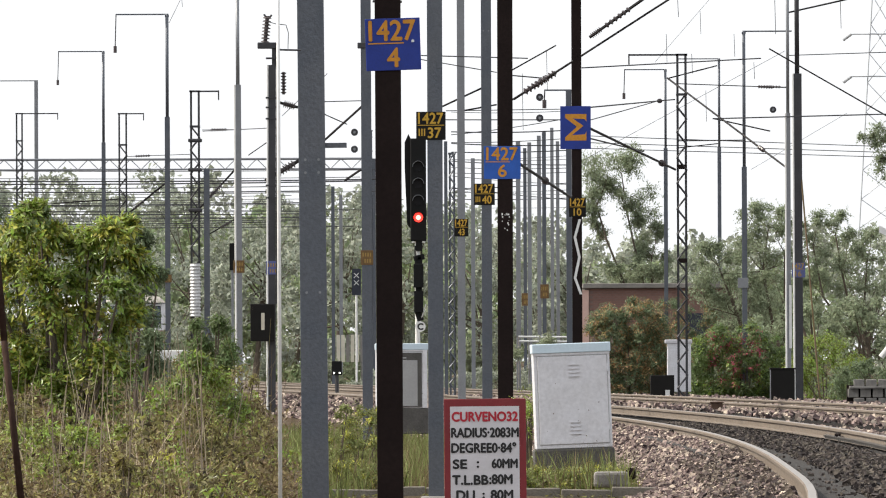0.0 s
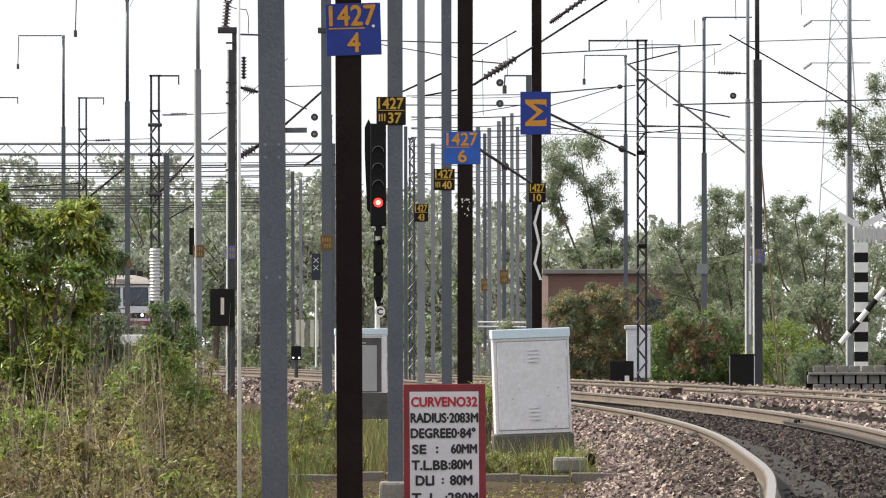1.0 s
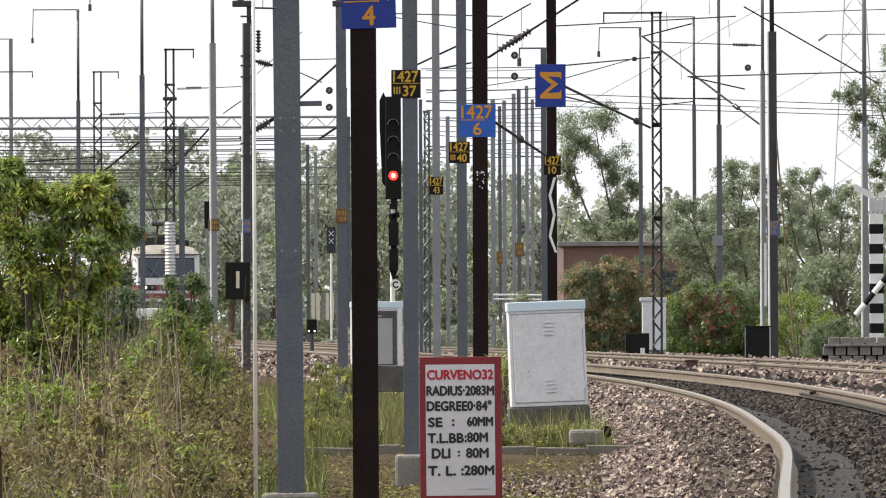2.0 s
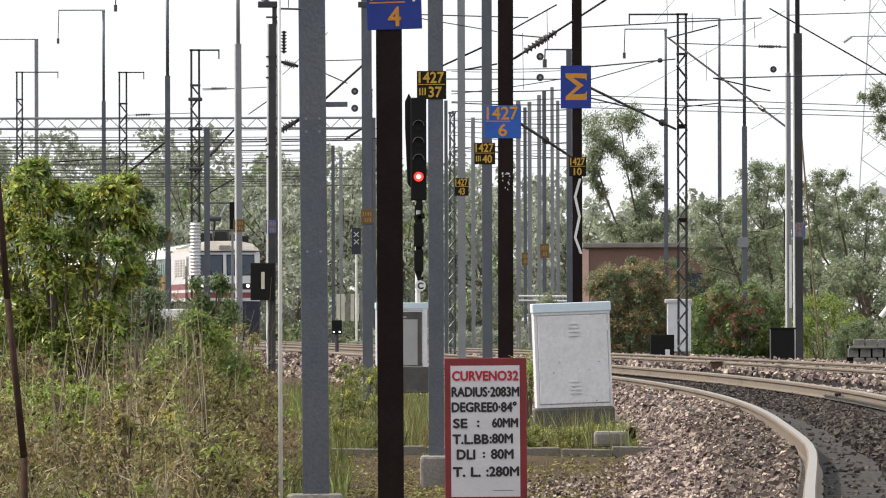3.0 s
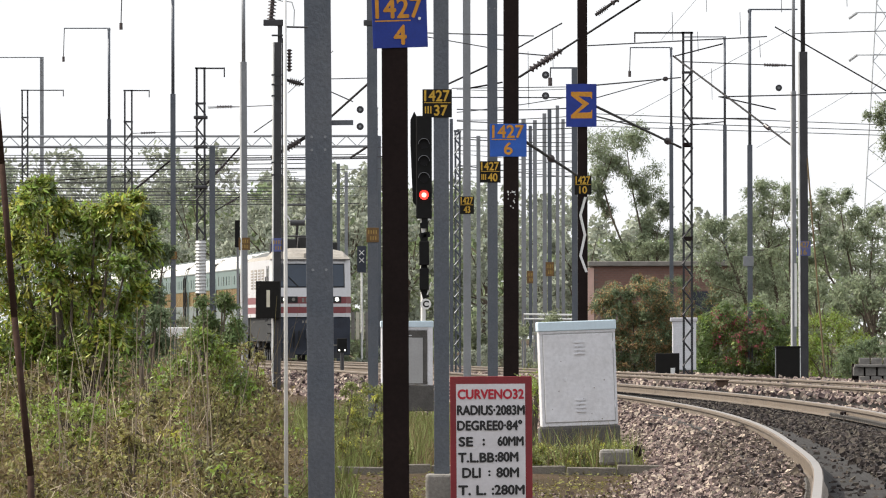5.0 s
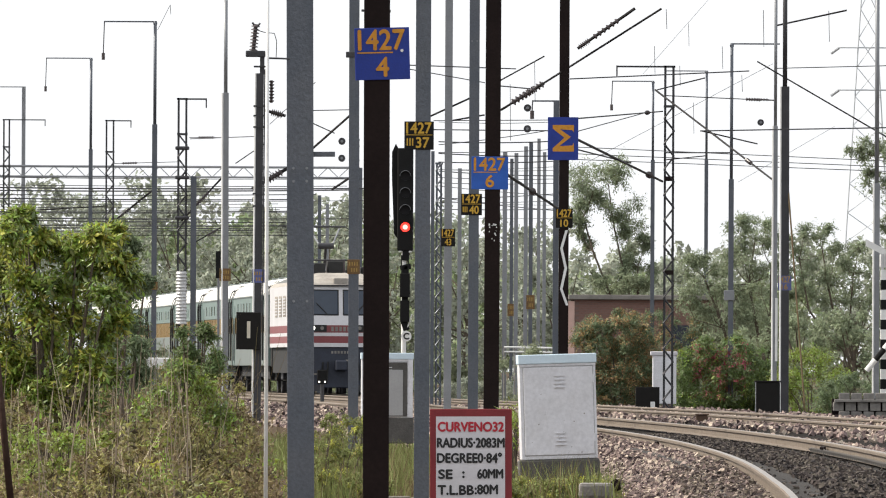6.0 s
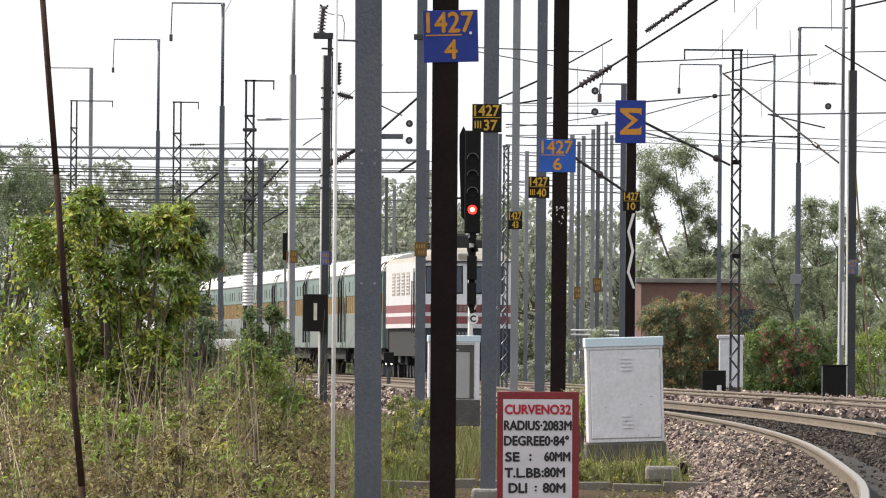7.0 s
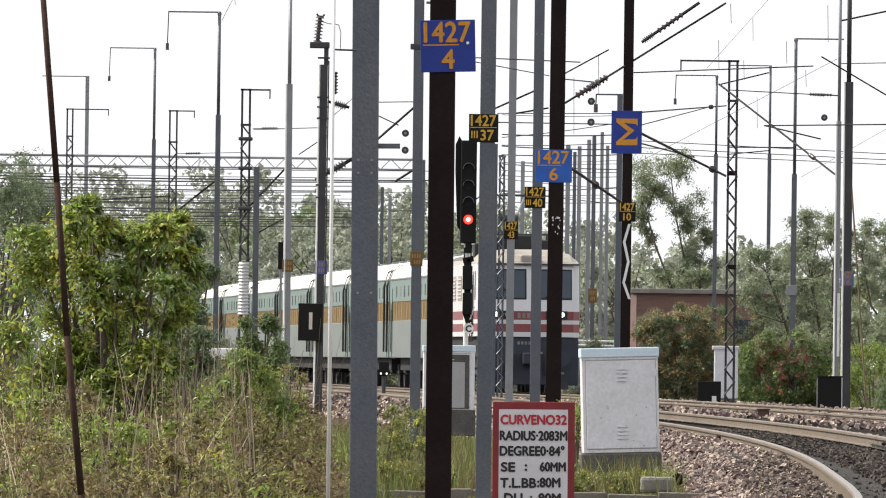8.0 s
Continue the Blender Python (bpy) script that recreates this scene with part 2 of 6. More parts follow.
def limb(bm, pts, r0, r1, n=6):
    """A bent branch through the places pts, tapering from r0 to r1."""
    m_ = len(pts) - 1
    for i in range(m_):
        tube(bm, pts[i], pts[i + 1], r0 + (r1 - r0) * i / m_, r0 + (r1 - r0) * (i + 1) / m_, n)


def ribbed(bm, a, b, discs, r, core, n=12):
    """A turned insulator from a to b: discs sheds of radius r on a core, one closed body."""
    a, b = Vector(a), Vector(b)
    u = (b - a).normalized()
    e1 = u.orthogonal().normalized()
    e2 = u.cross(e1)
    prof = [(0.0, core)]
    for i in range(discs):
        k = (i + 0.15) / discs
        prof += [(k, core), (k + 0.1 / discs, r), (k + 0.35 / discs, r * 0.92), (k + 0.6 / discs, core)]
    prof.append((1.0, core))
    rings = [[bm.verts.new(a.lerp(b, k) + q * (math.cos(6.2832 * i / n) * e1 + math.sin(6.2832 * i / n) * e2)) for i in range(n)] for k, q in prof]
    for p, q in zip(rings, rings[1:]):
        for i in range(n):
            bm.faces.new((p[i], p[(i + 1) % n], q[(i + 1) % n], q[i]))
    bm.faces.new(rings[0][::-1])
    bm.faces.new(rings[-1])
    bmesh.ops.recalc_face_normals(bm, faces=bm.faces)
    return bm


def new_bm():
    return bmesh.new()


def i_beam(bm, w, depth, z0, z1, t=0.014):
    """A rolled I-section post: flanges towards -y and +y, web between."""
    box(bm, -w / 2, -depth / 2, z0, w / 2, -depth / 2 + t, z1, 0.004)
    box(bm, -w / 2, depth / 2 - t, z0, w / 2, depth / 2, z1, 0.004)
    box(bm, -t / 2, -depth / 2 + t, z0, t / 2, depth / 2 - t, z1)
    return bm


def letters(text, size, material, parent, at, width=None, bold=0.0, name="lettering", brush=0.0):
    """Words as a thin mesh that faces -y; at is the lower left corner."""
    cu = bpy.data.curves.new("text", "FONT")
    cu.body, cu.size, cu.extrude, cu.offset = text, size, 0.0015, bold
    cu.resolution_u = 4
    tmp = new("text", cu)
    bpy.context.view_layer.update()
    me = bpy.data.meshes.new_from_object(tmp.evaluated_get(bpy.context.evaluated_depsgraph_get()))
    bpy.data.objects.remove(tmp)
    me.materials.clear()
    me.materials.append(material)
    xs = [v.co.x for v in me.vertices]
    ys = [v.co.y for v in me.vertices]
    k = width / (max(xs) - min(xs)) if width else 1.0
    me.transform(Matrix.Translation(at) @ pose(0, 0, 0, 90) @ Matrix.Diagonal((k, 1, 1, 1)) @ Matrix.Translation((-min(xs), -min(ys), 0)))
    if brush:
        bm = new_bm()
        for i, (dx, dz) in enumerate(((0, 0), (brush, 0), (-brush, 0), (0, brush), (0, -brush))):
            n0 = len(bm.verts)
            bm.from_mesh(me)
            bm.verts.ensure_lookup_table()
            bmesh.ops.translate(bm, vec=(dx, -0.0004 * i, dz), verts=bm.verts[n0:])
        bm.to_mesh(me)
        bm.free()
    ob = new(name, me)
    ob.parent = parent
    return ob


# ---- the plan: tracks ----
GAUGE = 1.74
C1 = (-0.2754, 2.6884, -9.3077, 11.5557, -2.8885, 1.3803)


def near_rail(d):
    """Left rail of the near track, metres to the right at d metres ahead."""
    if d < 20:
        return near_rail(20) + 0.004 * (20 - d)
    if d > 300:
        return near_rail(300) - 0.062 * (d - 300) - (d - 300) ** 2 / 4166
    return float(np.polyval(C1, d / 100)) + 0.07 * math.exp(-((d - 77) / 11) ** 2) - 0.06 * math.exp(-((d - 50) / 11) ** 2)


def track_1(d):
    return near_rail(d) + GAUGE / 2


def track_2(d):
    near = float(np.polyval((-2.1868, 4.5179, 7.5573), d / 100))
    far = 1.139 - 0.075 * (d - 309.5)
    u = min(1.0, max(0.0, (d - 235) / 75))
    u = u * u * (3 - 2 * u)
    return near * (1 - u) + far * u


def heading(fn, d):
    return (fn(d + 1) - fn(d - 1)) / 2


GROUND = -0.55


def sweep(bm, fn, section, stations, close=True):
    """A section (offset across, height) carried along a track."""
    rings = []
    for d in stations:
        x, k = fn(d), heading(fn, d)
        s = 1 / math.hypot(1, k)
        rings.append([bm.verts.new((x + o * s, d - o * k * s, z)) for o, z in section])
    n = len(section)
    for a, b in zip(rings, rings[1:]):
        for i in range(n if close else n - 1):
            j = (i + 1) % n
            bm.faces.new((a[i], a[j], b[j], b[i]))
    bmesh.ops.recalc_face_normals(bm, faces=bm.faces)
    return bm


STATIONS = [-10 + 4 * i for i in range(160)]

def ground_z(x, y):
    """The ground, a little lower before the kerb."""
    side = max(0.0, min(1.0, (x + 2.0) / 0.6))
    dip = (max(0.0, min(1.0, (y - 84) / 8)) * max(0.0, min(1.0, (108.2 - y) / 5)) - 0.4 * max(0.0, 1 - abs(y - 108.4) / 2)) * side
    rough = 0.05 * noise.noise((x * 0.5, y * 0.2, 0)) if 45 < y < 180 else 0.0
    return GROUND - 0.17 * dip + rough


# ground: one sheet to the horizon
g = new_bm()
xs = [-3000, -600, -150, -60, -30] + [-14 + 0.7 * i for i in range(50)] + [30, 60, 150, 600, 3000]
ys = [-400, -50, 20, 40] + [50 + 2 * i for i in range(29)] + [107.4, 108.0, 108.4, 108.8, 109.4] + [110 + 2 * i for i in range(20)] + [170, 220, 300, 420, 700, 1500, 4500]
grid = [[g.verts.new((x, y, ground_z(x, y))) for x in xs] for y in ys]
for r0, r1 in zip(grid, grid[1:]):
    for i in range(len(xs) - 1):
        g.faces.new((r0[i], r0[i + 1], r1[i + 1], r1[i]))
tagged(link("ground", g, SOIL), "dry bare soil with worn straw", "ground", kind="structure")

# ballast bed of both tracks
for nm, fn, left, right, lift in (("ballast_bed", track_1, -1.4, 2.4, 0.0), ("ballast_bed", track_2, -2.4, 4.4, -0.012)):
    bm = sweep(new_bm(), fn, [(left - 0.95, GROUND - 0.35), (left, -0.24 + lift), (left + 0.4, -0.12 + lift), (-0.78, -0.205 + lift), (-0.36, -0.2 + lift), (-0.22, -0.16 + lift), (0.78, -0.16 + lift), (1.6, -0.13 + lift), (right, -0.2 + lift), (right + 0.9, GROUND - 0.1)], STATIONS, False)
    tagged(link(nm, bm, BED), "near-black stone bed with the gaps' shade in its colour", "track bed", kind="structure")

# rails
HEAD = [(-0.028, 0.0), (0.028, 0.0), (0.037, -0.012), (0.036, -0.04), (0.01, -0.052), (0.009, -0.125), (0.07, -0.14), (0.07, -0.152), (-0.07, -0.152), (-0.07, -0.14), (-0.009, -0.125), (-0.01, -0.052), (-0.036, -0.04), (-0.037, -0.012)]
for fn, lab, cant in ((track_1, "shiny-topped rusty steel rail on the near track", 0.03), (track_2, "rusty steel rail of the second track", 0.0)):
    for side in (-1, 1):
        o = side * GAUGE / 2
        ob = link("rail", sweep(new_bm(), fn, [(o + a, z + (cant if side > 0 else 0.0)) for a, z in HEAD], STATIONS), RAIL_SIDE)
        ob.data.materials.append(RAIL_TOP)
        for p in ob.data.polygons:
            if p.normal.z > 0.8 and p.center.z > -0.02:
                p.material_index = 1
        tagged(ob, lab, "rail", "rails", "structure")

# ---- masts ----
MASTS = []


def number_plate(parent, x, y, z, w, h, plate, ink, top="", bottom="", bars=False, split=False):
    """A plate bolted on a mast, its face to -y; x and z are its middle."""
    p = part("number_plate", box(new_bm(), x - w / 2, y - 0.012, z - h / 2, x + w / 2, y - 0.002, z + h / 2, 0.003), plate, parent, "painted steel number plate")
    f = y - 0.0145
    if top:
        letters(top, h * 0.55, ink, p, (x - w * 0.43, f, z + h * 0.075), w * 0.84, brush=h * 0.012)
    if bottom:
        k = min(0.8, 0.22 * len(bottom))
        letters(bottom, h * 0.52, ink, p, (x - w * k / 2 + (0.12 * w if bars else 0), f, z - h * 0.43), w * k, brush=h * 0.012)
    if top and bottom:
        part("dividing_line", box(new_bm(), x - w * 0.45, f - 0.001, z + h * 0.01, x + w * (0.2 if split else 0.45), f + 0.001, z + h * 0.035), ink, p)
    if bars:
        rows = ((-0.23, -0.42, 3),) if top else ((0.2, -0.36, 4), (-0.22, -0.2, 3))
        for zc, x0, n in rows:
            for i in range(n):
                xa = x + w * (x0 + 0.09 * i if top else x0 + 0.2 * i)
                part("illegible_mark", box(new_bm(), xa, f - 0.001, z + h * (zc - 0.13), xa + w * (0.045 if top else 0.1), f + 0.001, z + h * (zc + 0.13)), ink, p)
    return p


def steel_mast(label, x, d, z0, z1, w, metal, lean=0.0, upper=None, arm=None, plinth=None, bolts=(), group="overhead line masts", depth=None, lit=False):
    """upper: height where the slim top tube begins, and its width. arm: reach to one side, drop of the hanger."""
    m = thing("overhead_line_mast", (x, d, z0), label, "mast", group, lean=lean)
    MASTS.append(m)
    top = upper[0] - z0 if upper else z1 - z0
    part("column", i_beam(new_bm(), w, depth or w, 0, top), metal, m)
    if upper:
        part("top_tube", tube(new_bm(), (0, 0, top - 0.3), (0, 0, z1 - z0), upper[1] / 2, n=10), metal, m, smooth=True)
    if arm:
        reach, drop = arm
        t = max(0.03, w * 0.28)
        bm = box(new_bm(), min(0, reach), -t / 2, z1 - z0 - t, max(0, reach), t / 2, z1 - z0)
        box(bm, -t * 1.4, -t, z1 - z0 - t * 2.4, t * 1.4, t, z1 - z0 - t)
        part("top_arm", bm, metal, m)
        if drop:
            part("hanger", tube(new_bm(), (reach, 0, z1 - z0), (reach * 1.02, 0, z1 - z0 - drop), 0.016, n=6), CABLE, m)
            part("hanger_insulator", tube(new_bm(), (reach * 1.02, 0, z1 - z0 - drop), (reach * 1.02, 0, z1 - z0 - drop - 0.2), 0.05, n=8), PORCELAIN, m)
    if plinth:
        a, h = plinth
        part("footing", box(new_bm(), -a / 2, -a / 2, -0.3, a / 2, a / 2, h, 0.02), CONCRETE, m, "rough concrete footing")
    # White tube added down the left edge to imitate sunlight on it.
    if lit:
        part("sunlit_edge_tube", tube(new_bm(), (-w / 2, -(depth or w) / 2, 0.02), (-w / 2, -(depth or w) / 2, top), 0.024, n=8), WHITE_POST, m, "white tube added as the mast's sunlit edge")
    for z in bolts:
        for sx in (-0.25, 0.25):
            bm = tube(new_bm(), (w * sx, -(depth or w) / 2 - 0.008, z - z0), (w * sx, -(depth or w) / 2 + 0.004, z - z0), 0.011, n=6)
            part("bolt", bm, GALV_PALE, m)
    return m


def lattice_mast(label, x, d, z0, z1, w, metal, arm=None, bare=None, frame_to=None):
    """Four angle legs with zigzag lacing up to bare; above it the bare top frame."""
    m = thing("lattice_mast", (x, d, z0), label, "mast", "lattice masts")
    MASTS.append(m)
    t = 0.055
    top = z1 - z0
    h = w / 2
    for sx in (-1, 1):
        for sy in (-1, 1):
            bm = box(new_bm(), sx * h, sy * h, 0, sx * (h - t), sy * (h - 0.012), top)
            box(bm, sx * h, sy * h, 0, sx * (h - 0.012), sy * (h - t), top)
            part("leg", bm, metal, m)
    stop = (bare or z1) - z0
    n = max(2, int(stop / (w * 1.25)))
    for sy in (-1, 1):
        for i in range(n):
            za, zb = stop * i / n, stop * (i + 1) / n
            a, b = (-h, h) if i % 2 else (h, -h)
            part("lace_bar", tube(new_bm(), (a, sy * h, za), (b, sy * h, zb), 0.022, n=4), metal, m)
    part("top_frame", box(new_bm(), -h - 0.02, -h, top - 0.05, h + 0.02, h, top), metal, m)
    part("tie_plate", box(new_bm(), -h - 0.01, -h - 0.01, stop - 0.06, h + 0.01, h + 0.01, stop), metal, m)
    if arm:
        part("top_arm", box(new_bm(), min(0, arm), -0.025, top - 0.05, max(0, arm), 0.025, top - 0.004), metal, m)
        part("arm_hook", tube(new_bm(), (arm, 0, top), (arm, 0, top - 0.28), 0.022, n=6), metal, m)
    return m


# the grey mast and the black mast nearest the camera
m = steel_mast("tall grey galvanised mast with flat flange", -0.952, 78, -0.412, 5.6, 0.198, GALV, lean=-0.40, bolts=(2.435, 2.338, 1.444), depth=0.16)
part("footing", box(new_bm(), -0.22, -0.2, -0.2, 0.2, 0.2, 0.05, 0.03), CONCRETE, m, "low concrete footing")
part("side_bracket", box(new_bm(), 0.1, -0.03, 2.522 - -0.412, 0.26, 0.03, 2.559 - -0.412), GALV, m)

m = steel_mast("tall black-painted mast with blue number plate", -0.4, 79, GROUND, 5.6, 0.196, SOOT, lean=-0.12, plinth=(0.5, 0.12), depth=0.2)
m_top = number_plate(m, 0.04, -0.1, 3.321 - GROUND, 0.414, 0.393, BLUE, ORANGE, "1427", "4", split=True)
m_top.matrix_basis = Matrix.Translation((0, 0, 0)) @ pose(0.04, 0, 3.321 - GROUND, 0, -1.6) @ pose(-0.04, 0, -(3.321 - GROUND))
part("plate_bolt", tube(new_bm(), (0.19, -0.125, 3.342 - GROUND), (0.19, -0.11, 3.342 - GROUND), 0.012, n=8), WHITE_POST, m_top)

m = steel_mast("slim grey mast on a concrete footing with black plate", -0.071, 103, -0.72, 6.5, 0.15, GALV, depth=0.15)
part("footing", box(new_bm(), -0.16, -0.28, -0.2, 0.29, 0.28, 0.31, 0.03), CONCRETE, m, "square concrete footing")
number_plate(m, -0.039, -0.075, 3.239 - -0.72, 0.29, 0.278, PLATE_BLACK, PLATE_YELLOW, "1427", "37", bars=True)

m = steel_mast("slender grey mast with an ochre number plate", 0.357, 198, -0.3, 8.5, 0.144, GALV_PALE, bolts=(7.341, 7.277, 5.832))
number_plate(m, 0, -0.075, 3.421 + 0.3, 0.268, 0.332, PLATE_BLACK, PLATE_YELLOW, "1427", "43")
m = steel_mast("grey mast beside the black one with black plate", 0.618, 146, -0.4, 7.5, 0.142, GALV, bolts=(5.52,))
number_plate(m, -0.032, -0.075, 3.236 + 0.4, 0.292, 0.3, PLATE_BLACK, PLATE_YELLOW, "1427", "40", bars=True)
m = steel_mast("black-painted mast with a bright blue plate", 0.817, 137, -0.4, 7.0, 0.2, SOOT, lean=0.1, depth=0.2)
number_plate(m, -0.037, -0.1, 3.509 + 0.4, 0.481, 0.43, BLUE_SUNLIT, ORANGE, "1427", "6", split=True)
for i in range(14):
    part("bird_dropping", box(new_bm(), *(lambda a, z, s: (a - s, -0.103, z - s * 1.4, a + s, -0.1005, z + s * 1.4))(random.uniform(-0.08, 0.08), 2.754 + 0.4 + random.uniform(-0.13, 0.1), random.uniform(0.003, 0.01))), WHITE_POST, m)

m = steel_mast("black-painted mast with blue warning plate and zigzag stripe", 3.038, 236, -0.2, 10.0, 0.223, SOOT, depth=0.2)
p = number_plate(m, -0.026, -0.12, 6.143 + 0.2, 0.689, 0.97, BLUE, ORANGE)
s, zc, f = 0.24, 6.143 + 0.2, -0.1345
zig = new_bm()
prism(zig, [(-s, s * 1.2), (s, s * 1.2), (s, s * 0.5), (0.82 * s, s * 0.72), (-0.3 * s, s * 0.78), (0.72 * s, 0.02), (-0.35 * s, -s * 0.78), (0.85 * s, -s * 0.72), (s, -s * 0.45), (s, -s * 1.3), (-s, -s * 1.3), (-s, -s * 1.0), (0.1 * s, 0.0), (-s, s * 0.85)], f - 0.002, f)
part("warning_sign", zig, ORANGE, p).location = (-0.02, 0, zc + 0.02)
number_plate(m, 0.01, -0.115, 4.344 + 0.2, 0.383, 0.434, PLATE_BLACK, PLATE_YELLOW, "1427", "10")
ZIG_Z = [4.076, 3.668, 3.221, 2.749, 2.379]
ZIG_X = [0.065, -0.05, 0.05, -0.05, 0.085]
for i in range(4):
    prism_bm = prism(new_bm(), [(ZIG_X[i] - 0.03, ZIG_Z[i] + 0.2), (ZIG_X[i] + 0.03, ZIG_Z[i] + 0.2), (ZIG_X[i + 1] + 0.03, ZIG_Z[i + 1] + 0.2), (ZIG_X[i + 1] - 0.03, ZIG_Z[i + 1] + 0.2)], -0.106, -0.1015)
    part("white_stripe", prism_bm, WHITE_POST, m)
steel_mast("grey mast close behind the black one", 3.029, 250, -0.4, 7.37, 0.135, GALV, arm=(-0.568, 0.25))

m = steel_mast("grey mast with a rusted ochre plate", -1.174, 163, -0.4, 8.8, 0.159, GALV, lean=-0.1)
number_plate(m, 0, -0.08, 2.523 + 0.4, 0.194, 0.229, PLATE_OCHRE, PLATE_FADED, bars=True)
part("clamp", box(new_bm(), -0.13, -0.1, 5.788 + 0.4, 0.1, 0.1, 5.876 + 0.4, 0.01), STEEL_DARK, m)
m = steel_mast("two-stage pale grey tubular mast with ochre plate", -4.902, 252, -0.4, 9.8, 0.15, GALV_PALE, upper=(7.562, 0.095), lean=-0.15, lit=True)
number_plate(m, 0, -0.08, 3.176 + 0.4, 0.272, 0.3, PLATE_OCHRE, PLATE_FADED, bars=True)
m = steel_mast("dark grey mast carrying an insulator and a control box", -4.336, 264, -0.4, 8.373, 0.207, STEEL_DARK, lean=0.25, lit=True)
number_plate(m, 0.02, -0.11, 3.251 + 0.4, 0.314, 0.342, BLUE_FADED, PLATE_FADED, bars=True)
for z in (8.544, 7.545, 7.302, 7.017, 5.333, 5.019):
    part("clamp", box(new_bm(), -0.15, -0.13, z + 0.4 - 0.02, 0.15, 0.13, z + 0.4 + 0.02), STEEL_DARK, m)
part("top_bracket", box(new_bm(), -0.36, -0.12, 8.786 + 0.4, 0.14, 0.12, 8.943 + 0.4, 0.02), STEEL_DARK, m)
part("bracket_neck", tube(new_bm(), (0.06, 0, 8.358 + 0.4), (0.06, 0, 8.815 + 0.4), 0.06, n=10), STEEL_DARK, m)
ins = ribbed(new_bm(), (-0.17, 0, 8.929 + 0.4), (-0.11, 0, 9.614 + 0.4), 8, 0.115, 0.05)
part("post_insulator", ins, PORCELAIN, m)
part("arc_horn", tube(new_bm(), (-0.12, 0, 9.557 + 0.4), (-0.2, 0, 9.657 + 0.4), 0.025), STEEL_DARK, m)
part("arc_horn", tube(new_bm(), (-0.12, 0, 9.5 + 0.4), (0.0, 0, 9.643 + 0.4), 0.025), STEEL_DARK, m)
LOOP = [(-0.1, 9.471 + 0.4), (0.1, 9.414 + 0.4), (0.36, 9.386 + 0.4), (0.42, 9.186 + 0.4), (0.41, 8.786 + 0.4)]
for (xa, za), (xb, zb) in zip(LOOP, LOOP[1:]):
    part("jumper_wire", tube(new_bm(), (xa, 0, za), (xb, 0, zb), 0.01, n=6), CABLE, m)
hang = ribbed(new_bm(), (0.3, 0, 8.2 + 0.4), (0.3, 0, 7.63 + 0.4), 7, 0.075, 0.035)
part("side_insulator", hang, PORCELAIN, m)
part("switch_rod", tube(new_bm(), (0.13, -0.12, 2.336 + 0.4), (0.13, -0.12, 8.472 + 0.4), 0.02, n=6), STEEL_DARK, m)
part("control_box", box(new_bm(), -0.528, -0.35, 1.394 + 0.4, 0.086, -0.12, 2.336 + 0.4, 0.015), PLATE_BLACK, m, "black sheet-steel control box")
part("box_label", box(new_bm(), -0.257, -0.355, 1.68 + 0.4, -0.171, -0.351, 2.108 + 0.4), CREAM, m)

# slim masts with top arms, left of the line
m = steel_mast("slim two-stage mast with a long top arm", -8.099, 308, -0.4, 11.138, 0.15, GALV, upper=(8.091, 0.1), arm=(-1.498, 0.95))
number_plate(m, 0, -0.08, 3.33 + 0.4, 0.233, 0.233, PLATE_OCHRE, PLATE_FADED, bars=True)
steel_mast("slim two-stage mast with a long top arm", -12.961, 400, -0.4, 12.764, 0.151, GALV, upper=(9.261, 0.108), arm=(-1.708, 1.1))
steel_mast("slim mast with a flat top arm", -17.475, 450, -0.4, 12.988, 0.158, GALV_PALE, arm=(-1.946, 0))
steel_mast("short grey mast under the gantry", -6.763, 300, -0.4, 6.426, 0.162, GALV)
lattice_mast("small lattice mast with a top arm", -17.396, 430, -0.4, 11.107, 0.279, STEEL_DARK, arm=1.581, bare=9.992)
lattice_mast("lattice mast with a bare top frame and arm", -11.92, 390, -0.4, 10.147, 0.316, STEEL_DARK, arm=0.78, bare=8.987)
m = lattice_mast("dark lattice mast with white insulator column", -7.094, 300, -0.4, 8.665, 0.276, STEEL_DARK, arm=0.681, bare=7.659)
col = ribbed(new_bm(), (0, -0.22, 2.168 + 0.4), (0, -0.22, 3.693 + 0.4), 16, 0.17, 0.14, 14)
part("insulator_column", col, PORCELAIN_WHITE, m, "white ribbed insulator column")
for z in (7.228, 6.385, 5.233):
    part("collar", box(new_bm(), -0.2, -0.2, z + 0.4 - 0.05, 0.2, 0.2, z + 0.4 + 0.05, 0.03), STEEL_DARK, m)

# right of the line
m = lattice_mast("tall lattice mast with zigzag lacing", 6.305, 275, -0.2, 8.937, 0.268, STEEL_DARK, arm=-1.382, bare=7.896)
for z in (5.961, 3.494):
    part("collar", box(new_bm(), -0.13, -0.14, z + 0.2 - 0.06, 0.13, 0.14, z + 0.2 + 0.06, 0.02), SOOT, m)
steel_mast("slim mast with a long arm and hanger", 7.484, 350, -0.4, 10.607, 0.132, GALV, upper=(7.958, 0.085), arm=(-1.362, 0.8))
steel_mast("slim grey two-stage mast", 10.607, 400, -0.4, 12.389, 0.141, GALV, upper=(8.994, 0.097), arm=(-1.622, 0))
m = steel_mast("slim two-stage mast with arm and junction box", 8.669, 300, -0.4, 10.321, 0.146, GALV, upper=(6.413, 0.097), arm=(1.378, 0))
part("junction_box", box(new_bm(), -0.2, -0.12, 2.931 + 0.4, 0.1, -0.08, 3.222 + 0.4, 0.01), GALV_PALE, m)
m = steel_mast("two-stage pale grey mast with white depth board", 8.802, 266, -0.3, 11.5, 0.122, GALV_PALE, upper=(7.155, 0.086), lit=True)
